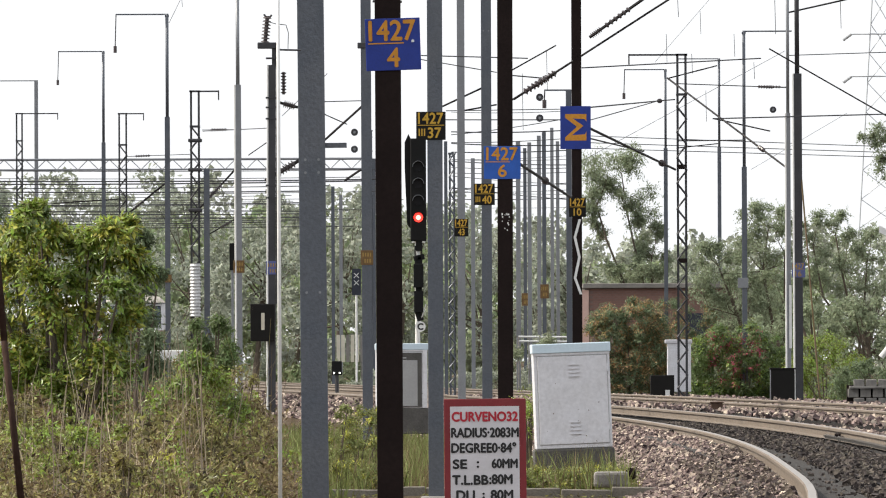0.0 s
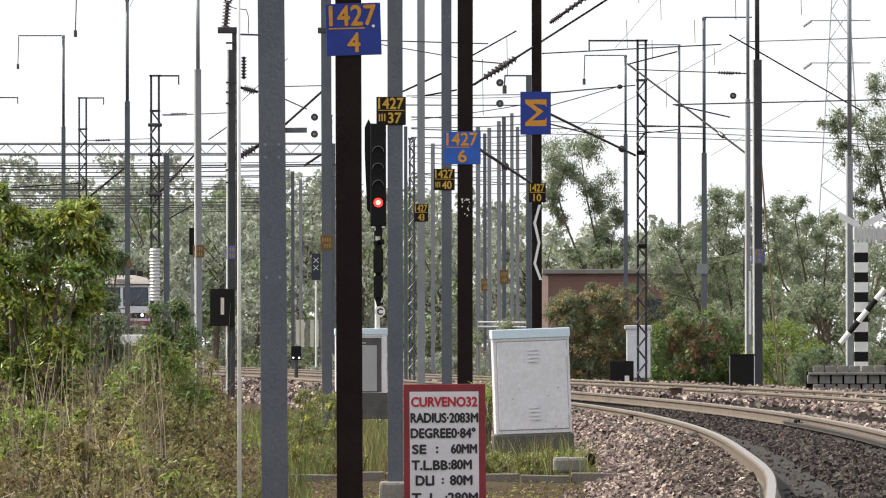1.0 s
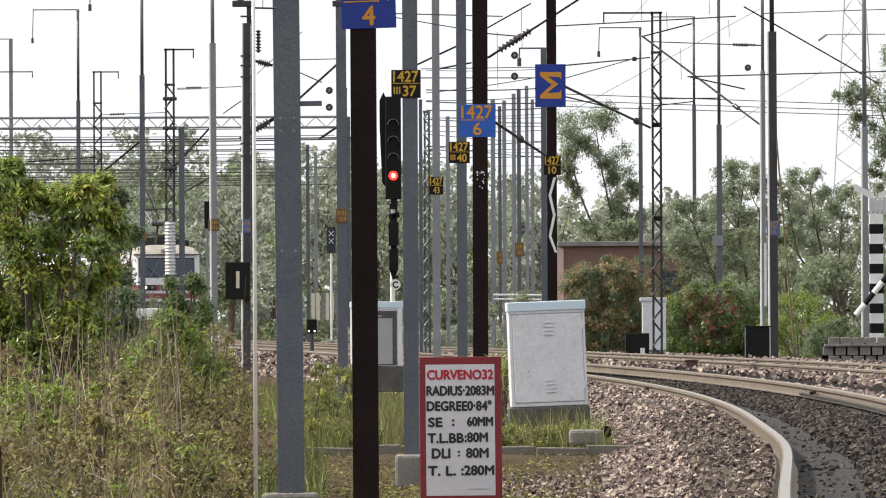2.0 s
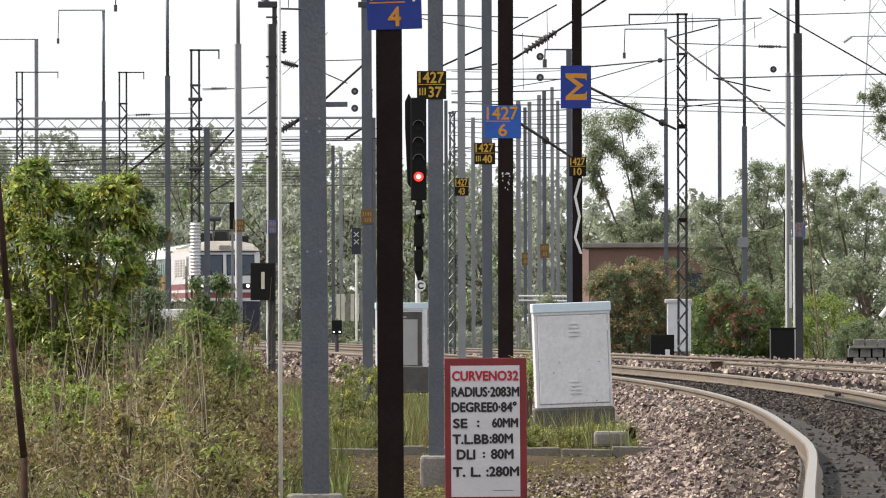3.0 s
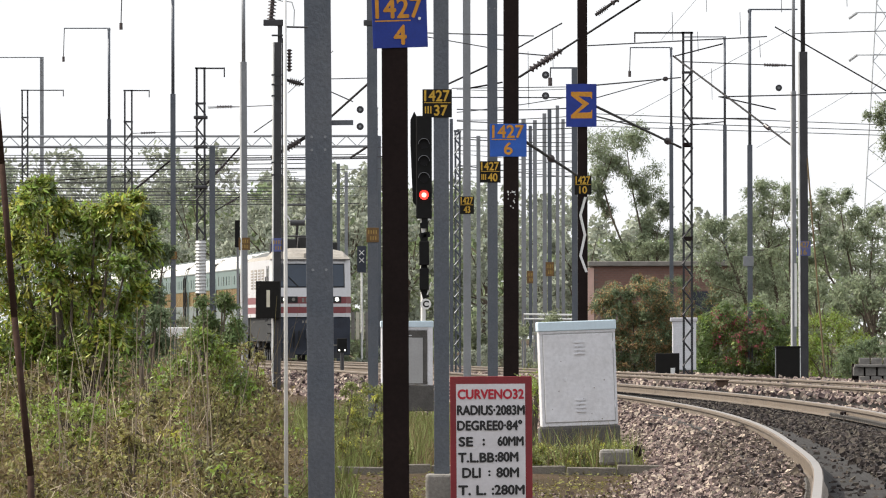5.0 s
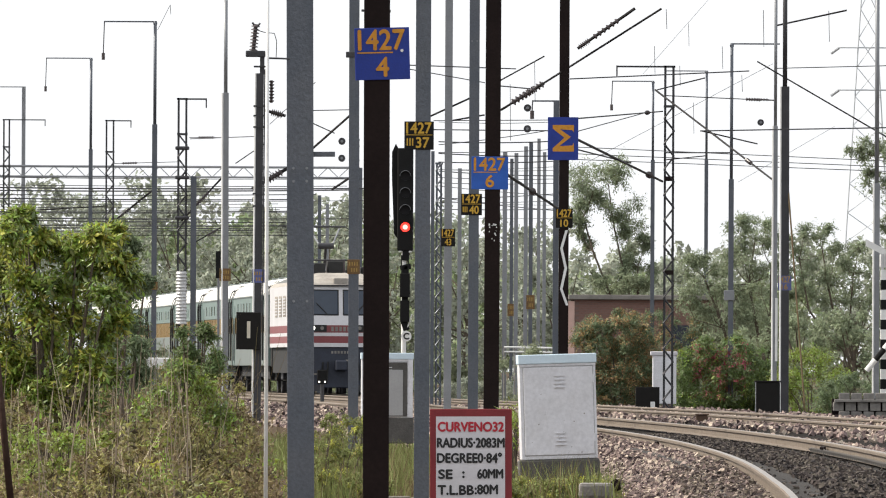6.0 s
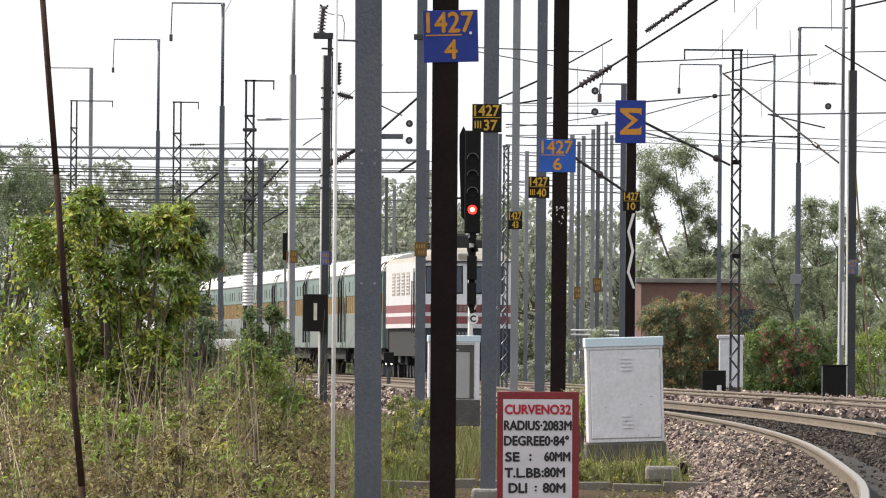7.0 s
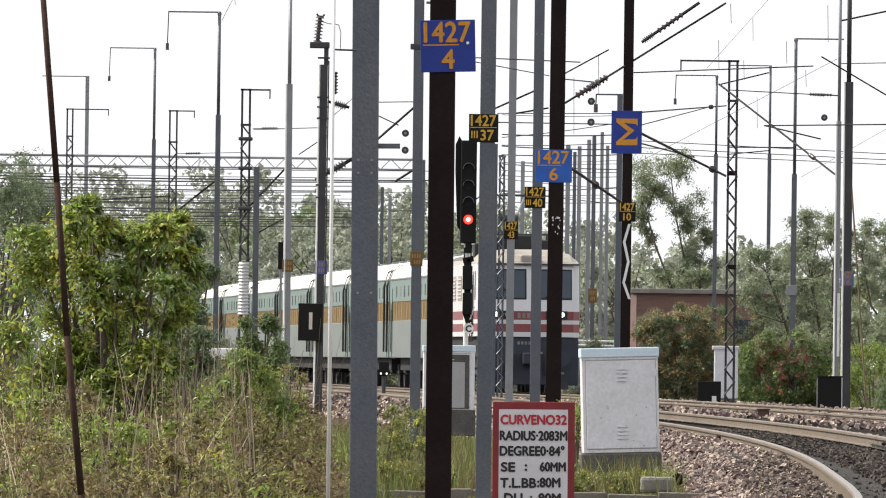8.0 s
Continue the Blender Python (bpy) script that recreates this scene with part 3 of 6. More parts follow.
part("depth_board", box(new_bm(), 0.01, -0.08, 1.168 + 0.3, 0.075, -0.055, 2.778 + 0.3), WHITE_POST, m, "white graduated board")
m = steel_mast("dark two-stage mast with faded blue plate", 8.851, 260, -0.25, 11.5, 0.218, STEEL_DARK, upper=(7.998, 0.119), lean=-0.1, lit=True)
number_plate(m, 0, -0.1, 3.107 + 0.25, 0.337, 0.365, BLUE_FADED, PLATE_FADED, "1427", "16")
cab = thing("relay_box", (8.38, 258, -0.311), "black steel relay box beside a mast", "equipment box")
part("body", box(new_bm(), -0.293, -0.2, 0, 0.293, 0.2, 0.948, 0.012), PLATE_BLACK, cab)
part("lid", box(new_bm(), -0.321, -0.22, 0.948, 0.321, 0.22, 0.99, 0.008), PLATE_BLACK, cab)
part("side_pipe", tube(new_bm(), (-0.307, -0.21, 0), (-0.307, -0.21, 0.948), 0.012), GALV_PALE, cab)
steel_mast("grey mast near the striped gateposts", 11.131, 260, -0.2, 11.5, 0.155, GALV_PALE, upper=(5.6, 0.112), lit=True)

# masts far down the line, standing close together
for i, (x, d, top, w) in enumerate(((0.099, 298, 7.135, 0.097), (1.054, 360, 7.834, 0.136), (2.756, 380, 8.827, 0.164), (3.318, 420, 9.382, 0.136), (2.917, 350, 8.165, 0.132), (3.701, 400, 9.454, 0.151), (3.603, 370, 8.976, 0.14), (4.303, 410, 9.975, 0.133), (4.856, 440, 10.064, 0.143), (-4.505, 430, 8.034, 0.139), (-4.569, 470, 8.31, 0.152))):
    mm = steel_mast("distant grey overhead line mast", x, d, -0.4, top, w, GALV_PALE if i % 3 else GALV, group="distant masts")
    if i in (3, 6):
        number_plate(mm, 0, -w / 2, 3.7, 0.3, 0.5, PLATE_OCHRE, PLATE_FADED, bars=True)
for x, d, top, w in ((0.267, 288, 6.616, 0.171), (-2.925, 420, 10.134, 0.227)):
    lattice_mast("distant grey lattice mast by the tracks", x, d, -0.4, top, w, GALV)

# thin white-lit pipe pole and its short arm
pp = thing("pipe_pole", (-1.124, 72, GROUND), "thin pale galvanised pipe pole", "pole", lean=-0.05)
part("pipe", tube(new_bm(), (0, 0, -0.1), (0, 0, 4.9), 0.0155, 0.0115, n=10), WHITE_POST, pp, smooth=True)
part("short_arm", tube(new_bm(), (0, 0, 3.08 - GROUND), (0.156, 0, 3.076 - GROUND), 0.0065), STEEL_DARK, pp)

# bent reed stalk close to the camera
rod = thing("reed_stalk", (-0.7275, 18, GROUND), "single dry brown reed stalk, slightly bent", "reed")
bm = new_bm()
STALK = [(0.01, -0.05), (0.005, 0.7), (0.0, 1.26), (-0.028, 1.533), (-0.049, 1.797), (-0.077, 2.118), (-0.12, 2.604)]
limb(bm, [(a, 0, z) for a, z in STALK], 0.0068, 0.0046, 8)
part("stalk", bm, BRONZE, rod, smooth=True)

# ---- signal ----
sg = thing("colour_light_signal", (-0.438, 190, -0.2), "four-aspect colour light signal showing red", "railway signal")
SGZ = 0.2
part("head", box(new_bm(), -0.144, -0.1, 3.077 + SGZ, 0.144, 0.1, 4.947 + SGZ, 0.02), BLACK_POST, sg, "matt black signal head")
part("backing_board", prism(new_bm(), [(-0.246, 4.412 + SGZ), (-0.246, 4.875 + SGZ), (-0.175, 5.029 + SGZ), (-0.123, 4.926 + SGZ), (-0.123, 3.283 + SGZ), (-0.205, 3.385 + SGZ)], 0.02, 0.05), BLACK_POST, sg)
for z, lit in ((3.509, True), (3.817, False), (4.125, False), (4.433, False)):
    part("lens", tube(new_bm(), (0, -0.12, z + SGZ), (0, -0.1, z + SGZ), 0.085, n=18), LAMP_RED if lit else LENS_OFF, sg, "glowing red lamp" if lit else "unlit dark lens")
    if lit:
        part("lamp_core", tube(new_bm(), (0, -0.126, z + SGZ), (0, -0.121, z + SGZ), 0.045, n=14), LAMP_RED_CORE, sg)
    hood = new_bm()
    for i in range(9):
        a0, a1 = math.pi * i / 9, math.pi * (i + 1) / 9
        ring = [(0.105 * math.cos(a), 0.105 * math.sin(a)) for a in (a0, a1)]
        prism(hood, [ring[0], ring[1], (ring[1][0] * 0.93, ring[1][1] * 0.93), (ring[0][0] * 0.93, ring[0][1] * 0.93)], -0.26, -0.1)
    # Hoods of unlit lenses are pale to imitate their sunlit rims.
    part("hood", hood, BLACK_POST if lit else GALV_PALE, sg).location = (0, 0, z + SGZ)
part("post", tube(new_bm(), (-0.02, 0, 0.9), (-0.02, 0, 3.3), 0.045, n=12), WHITE_POST, sg, "white tubular post")
for z, half, high, lean in ((3.16, 0.11, 0.08, 0), (3.0, 0.06, 0.1, 6), (2.78, 0.1, 0.05, -12), (2.72, 0.05, 0.09, 20), (2.28, 0.07, 0.07, 25), (2.16, 0.05, 0.08, -10), (1.95, 0.03, 0.1, 0), (1.72, 0.06, 0.09, -18)):
    cs = part("cable_clamp", box(new_bm(), -half, -0.08, -high, half, 0.05, high, 0.012), BLACK_POST, sg)
    cs.matrix_basis = pose(0.01, 0, z + SGZ, 0, lean, 0)
for q in (-0.09, 0.09):
    part("foot_bolt", tube(new_bm(), (q, -0.06, 3.05 + SGZ), (q, -0.06, 3.13 + SGZ), 0.03, n=8), WHITE_POST, sg)
    part("hanging_cable", tube(new_bm(), (q * 0.7, -0.07, 3.0 + SGZ), (q * 0.4, -0.09, 1.75 + SGZ), 0.014, n=6), BLACK_POST, sg)
part("post_foot", tube(new_bm(), (0, 0, 0), (0, 0, 1.126 + SGZ), 0.065, n=12), WHITE_POST, sg)
part("telephone_case", box(new_bm(), -0.09, -0.16, 2.235 + SGZ, 0.09, -0.05, 2.667 + SGZ, 0.01), BLACK_POST, sg)
part("ladder_case", box(new_bm(), -0.085, -0.14, 1.783 + SGZ, 0.085, -0.05, 2.174 + SGZ, 0.01), BLACK_POST, sg)
for s in (-1, 1):
    part("stay", tube(new_bm(), (0.02, -0.05, 1.619 + SGZ), (0.13 if s > 0 else 0.1, -0.1, 1.865 + SGZ + 0.06 * s), 0.012), WHITE_POST, sg)
disc = part("letter_disc", tube(new_bm(), (0.03, -0.12, 1.527 + SGZ), (0.03, -0.1, 1.527 + SGZ), 0.095, n=24), WHITE_POST, sg, "round white disc with a black letter")
letters("C", 0.16, BLACK_INK, disc, (-0.025, -0.1235, 1.465 + SGZ), 0.11, 0.006)
part("arrow_fin", box(new_bm(), -0.03, -0.05, 1.29 + SGZ, 0.0, 0.0, 1.742 + SGZ), WHITE_POST, sg)


# ---- equipment cabinets ----
def cabinet(label, at, w, h, deep, paint, lean=0.0):
    c = thing("equipment_cabinet", at, label, "cabinet", "trackside cabinets", turn=2.0, lean=lean)
    part("plinth", box(new_bm(), -w / 2 - 0.03, -0.02, -0.45, w / 2 + 0.02, deep, -0.004, 0.02), CONCRETE_DARK, c, "dark damp concrete plinth")
    part("body", box(new_bm(), -w / 2, 0, 0, w / 2, deep, h, 0.008), paint, c)
    part("cap", box(new_bm(), -w / 2 - 0.012, -0.025, h - 0.02, w / 2 + 0.015, deep + 0.03, h + 0.09, 0.01), CAP_PAINT, c, "pale blue-white folded sheet cap")
    part("drip_edge", box(new_bm(), -w / 2 - 0.004, -0.012, h - 0.045, w / 2 + 0.004, 0.0, h - 0.022), paint, c)
    part("door_seam", box(new_bm(), -w / 2 + 0.037, -0.003, 0.042, w / 2 - 0.027, 0.0, h - 0.052), BOX_SHADE, c)
    door = part("door", box(new_bm(), -w / 2 + 0.045, -0.014, 0.05, w / 2 - 0.035, 0.0, h - 0.06, 0.005), paint, c)
    for zc in (0.16, h - 0.3):
        for i in range(4):
            z = zc + i * 0.045
            bm = prism(new_bm(), [(-0.06, z), (0.06, z), (0.06, z + 0.012), (-0.06, z + 0.012)], -0.03, -0.013)
            part("louvre", bm, paint, door).location = (0.02, 0, 0)
    part("lock", box(new_bm(), -0.17, -0.024, h * 0.46, -0.14, -0.013, h * 0.5, 0.003), paint, door)
    for z in (0.2, h - 0.25):
        part("hinge", tube(new_bm(), (w / 2 - 0.03, -0.016, z), (w / 2 - 0.03, -0.016, z + 0.09), 0.009), paint, c)
    for i in range(13):
        a, z, s = random.uniform(-w * 0.42, w * 0.4), abs(random.gauss(0, 0.35)) * h + 0.06, random.uniform(0.0015, 0.005)
        if z < h - 0.1:
            part("rust_spot", box(new_bm(), a - s * 1.6, -0.0155, z - s, a + s * 1.6, -0.0142, z + s), RUST, c)
    return c


cabinet("pale grey steel trackside cabinet on a concrete plinth", (1.528, 121.5, -0.1), 0.885, 1.13, 0.55, BOX_PAINT, lean=-2.0)
c2 = cabinet("silver-grey steel cabinet half hidden by a mast", (-0.711, 180, 0.097), 0.88, 1.02, 0.5, BOX_PAINT)
# Flat dark plate, set proud, whose colour gives a recess its shade.
part("recess_shade_plate", box(new_bm(), -0.37, -0.024, 0.02, 0.345, -0.016, 0.95), CONCRETE_DARK, c2, "dark plate for the shade round the door")
part("inner_door", box(new_bm(), -0.33, -0.036, 0.03, 0.27, -0.025, 0.82, 0.004), BOX_SHADE, c2, "dull silver inner door")
part("white_edge", box(new_bm(), 0.36, -0.03, 0.0, 0.44, -0.002, 1.0), BOX_PAINT, c2)
c3 = thing("white_cabinet", (6.582, 292, -0.023), "small white trackside cabinet behind the lattice mast", "cabinet")
part("body", box(new_bm(), -0.316, 0, 0, 0.347, 0.4, 1.389, 0.02), BOX_PAINT, c3)
part("cap", box(new_bm(), -0.379, -0.03, 1.357, 0.379, 0.43, 1.468, 0.02), WHITE_PAINT, c3)
c4 = thing("relay_box", (5.872, 280, -0.072), "low black box at the foot of the lattice mast", "equipment box")
part("body", box(new_bm(), -0.318, -0.2, -0.1, 0.318, 0.15, 0.545, 0.012), PLATE_BLACK, c4)
part("white_marker", box(new_bm(), 0.076, -0.25, -0.06, 0.197, -0.21, 0.151), WHITE_POST, c4)

# ---- curve board ----
BW, BH = 0.6, 1.06
bd = thing("curve_data_board", (0.31, 76.5, -0.408), "white hand-lettered curve board with dark red border", "sign board", lean=-0.3)
panel = part("panel", box(new_bm(), -BW / 2, -0.012, 0, BW / 2, 0.012, BH, 0.004), RED_PAINT, bd, "dark red bordered steel panel")
part("white_field", box(new_bm(), -BW / 2 + 0.045, -0.015, 0.045, BW / 2 - 0.05, -0.0125, BH - 0.055), WHITE_PAINT, panel)
LINES = (("CURVENO32", 0.925, RED_INK, -0.235, 0.48, 0.062), ("RADIUS\u00b72083M", 0.81, BLACK_INK, -0.24, 0.49, 0.062), ("DEGREE0\u00b784\u00b0", 0.70, BLACK_INK, -0.24, 0.47, 0.062),
         ("SE", 0.585, BLACK_INK, -0.23, 0.10, 0.06), (":", 0.592, BLACK_INK, -0.055, 0.012, 0.06), ("60MM", 0.588, BLACK_INK, 0.055, 0.185, 0.06),
         ("T.L.BB", 0.47, BLACK_INK, -0.235, 0.26, 0.062), (":80M", 0.474, BLACK_INK, 0.036, 0.165, 0.062), ("DLI", 0.36, BLACK_INK, -0.205, 0.13, 0.064), (":", 0.372, BLACK_INK, -0.015, 0.012, 0.05),
         ("80M", 0.362, BLACK_INK, 0.045, 0.16, 0.062), ("T. L.", 0.235, BLACK_INK, -0.235, 0.20, 0.062), (":280M", 0.237, BLACK_INK, 0.01, 0.235, 0.062))
for text, z, ink, x, w, h in LINES:
    letters(text, h * 1.55, ink, panel, (x - 0.006, -0.0165, z - 0.045 + 0.018 * z), w, brush=0.0038)
for s in (-1, 1):
    part("leg", box(new_bm(), s * 0.25 - 0.02, 0.013, -0.42, s * 0.25 + 0.02, 0.05, BH - 0.1), RED_PAINT, bd)
part("foot_bar", box(new_bm(), 0.2, -0.02, -0.06, 0.36, 0.02, -0.015), RED_PAINT, bd)
part("panel_crack", box(new_bm(), 0.05, -0.0175, 0.09, 0.2, -0.0155, 0.094), CONCRETE, panel)

# ---- kerb ----
kb = thing("kerb", (0, 0, 0), "low weathered concrete kerb in the dry grass", "kerb")
kx = -1.172
while kx < 1.963:
    L = random.uniform(0.45, 0.6)
    bm = box(new_bm(), 0, 0, -0.25, L - 0.012, 0.16, 0.0, 0.012)
    part("kerb_stone", bm, KERB, kb).matrix_basis = pose(kx, 108.6 + random.uniform(-0.04, 0.04), -0.40 + random.uniform(-0.02, 0.015), 0, random.uniform(-1, 1), 0)
    kx += L
st = thing("concrete_block", (1.796, 111, -0.38), "broken pale concrete block by the ballast", "block")
part("block", box(new_bm(), -0.2, -0.12, -0.05, 0.17, 0.12, 0.12, 0.035), CONCRETE, st)
dk = thing("drain_pipe_end", (1.988, 111, -0.3), "black stub of a pipe in the ballast", "pipe")
part("pipe", tube(new_bm(), (0, 0, 0.03), (0.02, 0.3, 0.0), 0.055, n=6), SOOT, dk)

# ---- far walls, brick hut, gate ----
def brick_hut():
    d = 372
    hut = thing("brick_hut", (5.135, d, GROUND), "low red brick hut with flat concrete roof", "building")
    w, h = 5.268, 3.418 - GROUND
    part("wall", box(new_bm(), 0, 0.03, 0, w, 4, h), MORTAR, hut, "red brick wall")
    part("roof_slab", box(new_bm(), -0.15, -0.2, h, w + 0.15, 4.2, h + 0.17, 0.02), CONCRETE, hut, "grey concrete roof slab")
    part("corner_pier", box(new_bm(), -0.18, -0.05, 0, 0.06, 0.2, h - 0.06, 0.01), PINK, hut, "faded pink plaster corner")
    part("door_opening", box(new_bm(), w * 0.68, -0.02, 0, w * 0.68 + 0.8, 0.02, h - 0.9), LOCO_NAVY, hut)
    br = bpy.data.meshes.new("brick")
    bm = box(new_bm(), -0.11, -0.02, -0.034, 0.11, 0.04, 0.034)
    bm.to_mesh(br)
    bm.free()
    br.materials.append(BRICK)
    k = 0
    for row in range(30):
        z = h - 0.06 - row * 0.085
        for col in range(20):
            x = 0.2 + col * 0.235 + (0.117 if row % 2 else 0)
            if x > w - 0.15 or z < 1.3 or k >= 300:
                continue
            b = new("brick", br)
            b.parent = hut
            b.location = (x, 0.02 + random.uniform(-0.004, 0.004), z)
            k += 1


brick_hut()

gp = thing("striped_gatepost", (11.324, 258, -0.25), "black and white banded gatepost with a white rail", "gatepost")
for i in range(15):
    part("band", box(new_bm(), -0.167, -0.15, 0.245 * i, 0.167, 0.15, 0.245 * i + 0.245), BLACK_POST if i % 2 else WHITE_POST, gp)
part("head_rail", box(new_bm(), -0.195, -0.1, 3.738, 0.837, 0.1, 4.044, 0.02), WHITE_POST, gp)
for i in range(9):
    part("paling", box(new_bm(), -0.167 + 0.1116 * i, -0.13, 3.654, -0.098 + 0.1116 * i, -0.1, 4.072), PORCELAIN_WHITE, gp)
for i in range(5):
    a, b = i / 5, (i + 1) / 5
    part("boom_band", tube(new_bm(), (-0.53 + 1.1 * a, -0.4, 1.185 + 1.35 * a), (-0.53 + 1.1 * b, -0.4, 1.185 + 1.35 * b), 0.07), BLACK_POST if i % 2 else WHITE_POST, gp)
for s in (-1, 1):
    part("roof_board", prism(new_bm(), [(s * 0.05, 4.184), (s * 0.55, 4.435), (s * 0.55, 4.267), (s * 0.05, 4.016)], -0.12, -0.1), WHITE_POST, gp)

wl = thing("block_wall", (9.197, 238, -0.5), "low broken wall of stacked grey concrete blocks", "wall")
blk = bpy.data.meshes.new("block")
bm = box(new_bm(), -0.12, -0.1, -0.1, 0.12, 0.1, 0.1, 0.015)
bm.to_mesh(blk)
bm.free()
blk.materials.append(BLOCK)
part("backing", box(new_bm(), 0, 0.12, 0, 3.0, 0.3, 0.8), SOOT, wl)
for row in range(4):
    for i in range(11):
        b = new("block", blk)
        b.parent = wl
        b.location = (0.14 + 0.28 * i + (0.13 if row % 2 else 0), random.uniform(-0.05, 0.05), 0.2 + 0.21 * row)
part("slab", box(new_bm(), 0.05, -0.18, 0.72, 3.0, 0.25, 0.78, 0.01), BLOCK, wl)

fn_ = thing("panel_fence", (-4.681, 440, GROUND), "cream slatted fence on posts beyond the tracks", "fence")
for i in range(9):
    part("slat", box(new_bm(), 0.2 * i, 0, 1.35, 0.2 * i + 0.15, 0.04, 2.5), CREAM if i % 3 else CONCRETE, fn_)
part("back_rail", box(new_bm(), 0, 0.05, 1.8, 1.75, 0.08, 1.88), CONCRETE, fn_)
for x in (0.05, 1.25):
    part("fence_post", box(new_bm(), x - 0.04, 0.05, -0.1, x + 0.04, 0.13, 1.9), CONCRETE, fn_)

wr = thing("white_railing", (2.5, 345, GROUND), "low white pipe railing beyond the tracks", "railing")
for z in (2.2, 2.05):
    part("rail_pipe", tube(new_bm(), (0, 0, z), (1.75, 0.6, z - 0.02), 0.032), WHITE_POST, wr)
for k in range(6):
    part("railing_post", tube(new_bm(), (0.35 * k, 0.12 * k, -0.05), (0.35 * k, 0.12 * k, 2.21), 0.02), CONCRETE, wr)
sh = thing("shunt_signal", (-2.469, 243, 0.408), "small black ground signal with two white lights", "railway signal")
part("case", box(new_bm(), -0.118, -0.06, 0.158, 0.118, 0.08, 0.486, 0.015), BLACK_POST, sh)
part("stem", tube(new_bm(), (0, 0, -0.25), (0, 0, 0.158), 0.045), STEEL_DARK, sh)
for s in (-1, 1):
    part("lamp", tube(new_bm(), (s * 0.066, -0.075, 0.21), (s * 0.066, -0.06, 0.21), 0.02, n=10), LAMP_WHITE, sh)
xb = thing("marker_post", (-3.551, 430, -0.4), "white post with crossed marker board", "marker")
part("post", tube(new_bm(), (0, 0, 0), (0, 0, 3.556 + 0.4), 0.045), WHITE_POST, xb)
part("board", box(new_bm(), -0.186, -0.06, 3.556 + 0.4, 0.186, -0.04, 4.649 + 0.4), LOCO_NAVY, xb)
for z in (4.37, 4.068):
    for s in (-1, 1):
        part("cross_bar", tube(new_bm(), (-s * 0.1, -0.07, z + 0.3), (s * 0.1, -0.07, z + 0.5), 0.014), WHITE_POST, xb)
part("foot_case", box(new_bm(), -0.07, -0.08, 0, 0.07, 0.08, 0.35, 0.01), SOOT, xb)
sw = thing("siding_signal", (-6.036, 300, -0.4), "small dark two-lamp signal on a grey post", "railway signal")
part("case", box(new_bm(), -0.08, -0.08, 3.498 + 0.4, 0.06, 0.08, 4.277 + 0.4, 0.015), BLACK_POST, sw)
part("post", tube(new_bm(), (0, 0, 0), (0, 0, 3.498 + 0.4), 0.035), GALV_PALE, sw)
lw = thing("low_white_wall", (-7.024, 260, 0.894), "low whitewashed wall behind the scrub", "wall")
part("course", box(new_bm(), -0.3, 0, 0, 1.0, 0.2, 0.28, 0.02), WHITE_POST, lw)

# ---- overhead structure ----
gn = thing("gantry", (0, 430, 0), "long grey lattice portal gantry over the sidings", "gantry")
ZA, ZB = 9.177, 8.758
XA, XB = -21.928, -2.868
part("top_chord", tube(new_bm(), (XA, 0, ZA), (XB, 0, ZA), 0.05, n=6), GALV_PALE, gn)
part("bottom_chord", tube(new_bm(), (XA, 0, ZB), (XB, 0, ZB), 0.04, n=6), GALV_PALE, gn)
n = 44
for i in range(n):
    xa, xb_ = XA + (XB - XA) * i / n, XA + (XB - XA) * (i + 1) / n
    part("lattice_bar", tube(new_bm(), (xa, 0, ZA if i % 2 else ZB), (xb_, 0, ZB if i % 2 else ZA), 0.018, n=5), GALV_PALE, gn)
for x in (XA, XB):
    part("gantry_leg", box(new_bm(), x - 0.12, -0.12, -0.5, x + 0.12, 0.12, ZA), GALV, gn)


def holder(a):
    """The mast that stands nearest to a place."""
    return min(MASTS, key=lambda q: abs(q.matrix_world.translation.x - a[0]) + 0.25 * abs(q.matrix_world.translation.y - a[1]))


def wire(name, a, b, r=0.008, sag=0.0, on=None, material=None):
    """A wire or tube between two places, a part of the mast that carries it."""
    bm = new_bm()
    a, b = Vector(a), Vector(b)
    n_ = 6 if sag else 1
    pts = [a.lerp(b, i / n_) - Vector((0, 0, sag * 4 * (i / n_) * (1 - i / n_))) for i in range(n_ + 1)]
    rings = []
    u = (b - a).normalized()
    e1 = u.cross(Vector((0, 0, 1))).normalized()
    e2 = u.cross(e1)
    for p in pts:
        rings.append([bm.verts.new(p + r * (math.cos(q * math.pi / 3) * e1 + math.sin(q * math.pi / 3) * e2)) for q in range(6)])
    for p, q in zip(rings, rings[1:]):
        for i in range(6):
            bm.faces.new((p[i], p[(i + 1) % 6], q[(i + 1) % 6], q[i]))
    bm.faces.new(rings[0])
    bm.faces.new(rings[-1][::-1])
    on = on or holder(a if abs(a.x) < abs(b.x) + 40 else b)
    ob = part(name, bm, material or CABLE, on)
    ob.matrix_parent_inverse = on.matrix_world.inverted()
    return ob


def insulator(w, a, b, at, length, r=0.06, discs=6, material=None):
    a, b = Vector(a), Vector(b)
    u = (b - a).normalized()
    c = a.lerp(b, at)
    bm = ribbed(new_bm(), c - u * length / 2, c + u * length / 2, discs, r, r * 0.5, 10)
    part("insulator", bm, material or PORCELAIN, w)


def stay(a, b, r, ins=()):
    w = wire("cantilever_tube", a, b, r, material=TUBE_DARK)
    for at, length, rr in ins:
        insulator(w, a, b, at, length, rr)


# cantilever tubes and registration arms
stay((2.06, 300, 8.369), (6.645, 300, 11.302), 0.034, ((0.2, 0.7, 0.11),))
stay((1.254, 190, 5.628), (2.386, 190, 6.343), 0.02, ((0.4, 0.5, 0.07),))
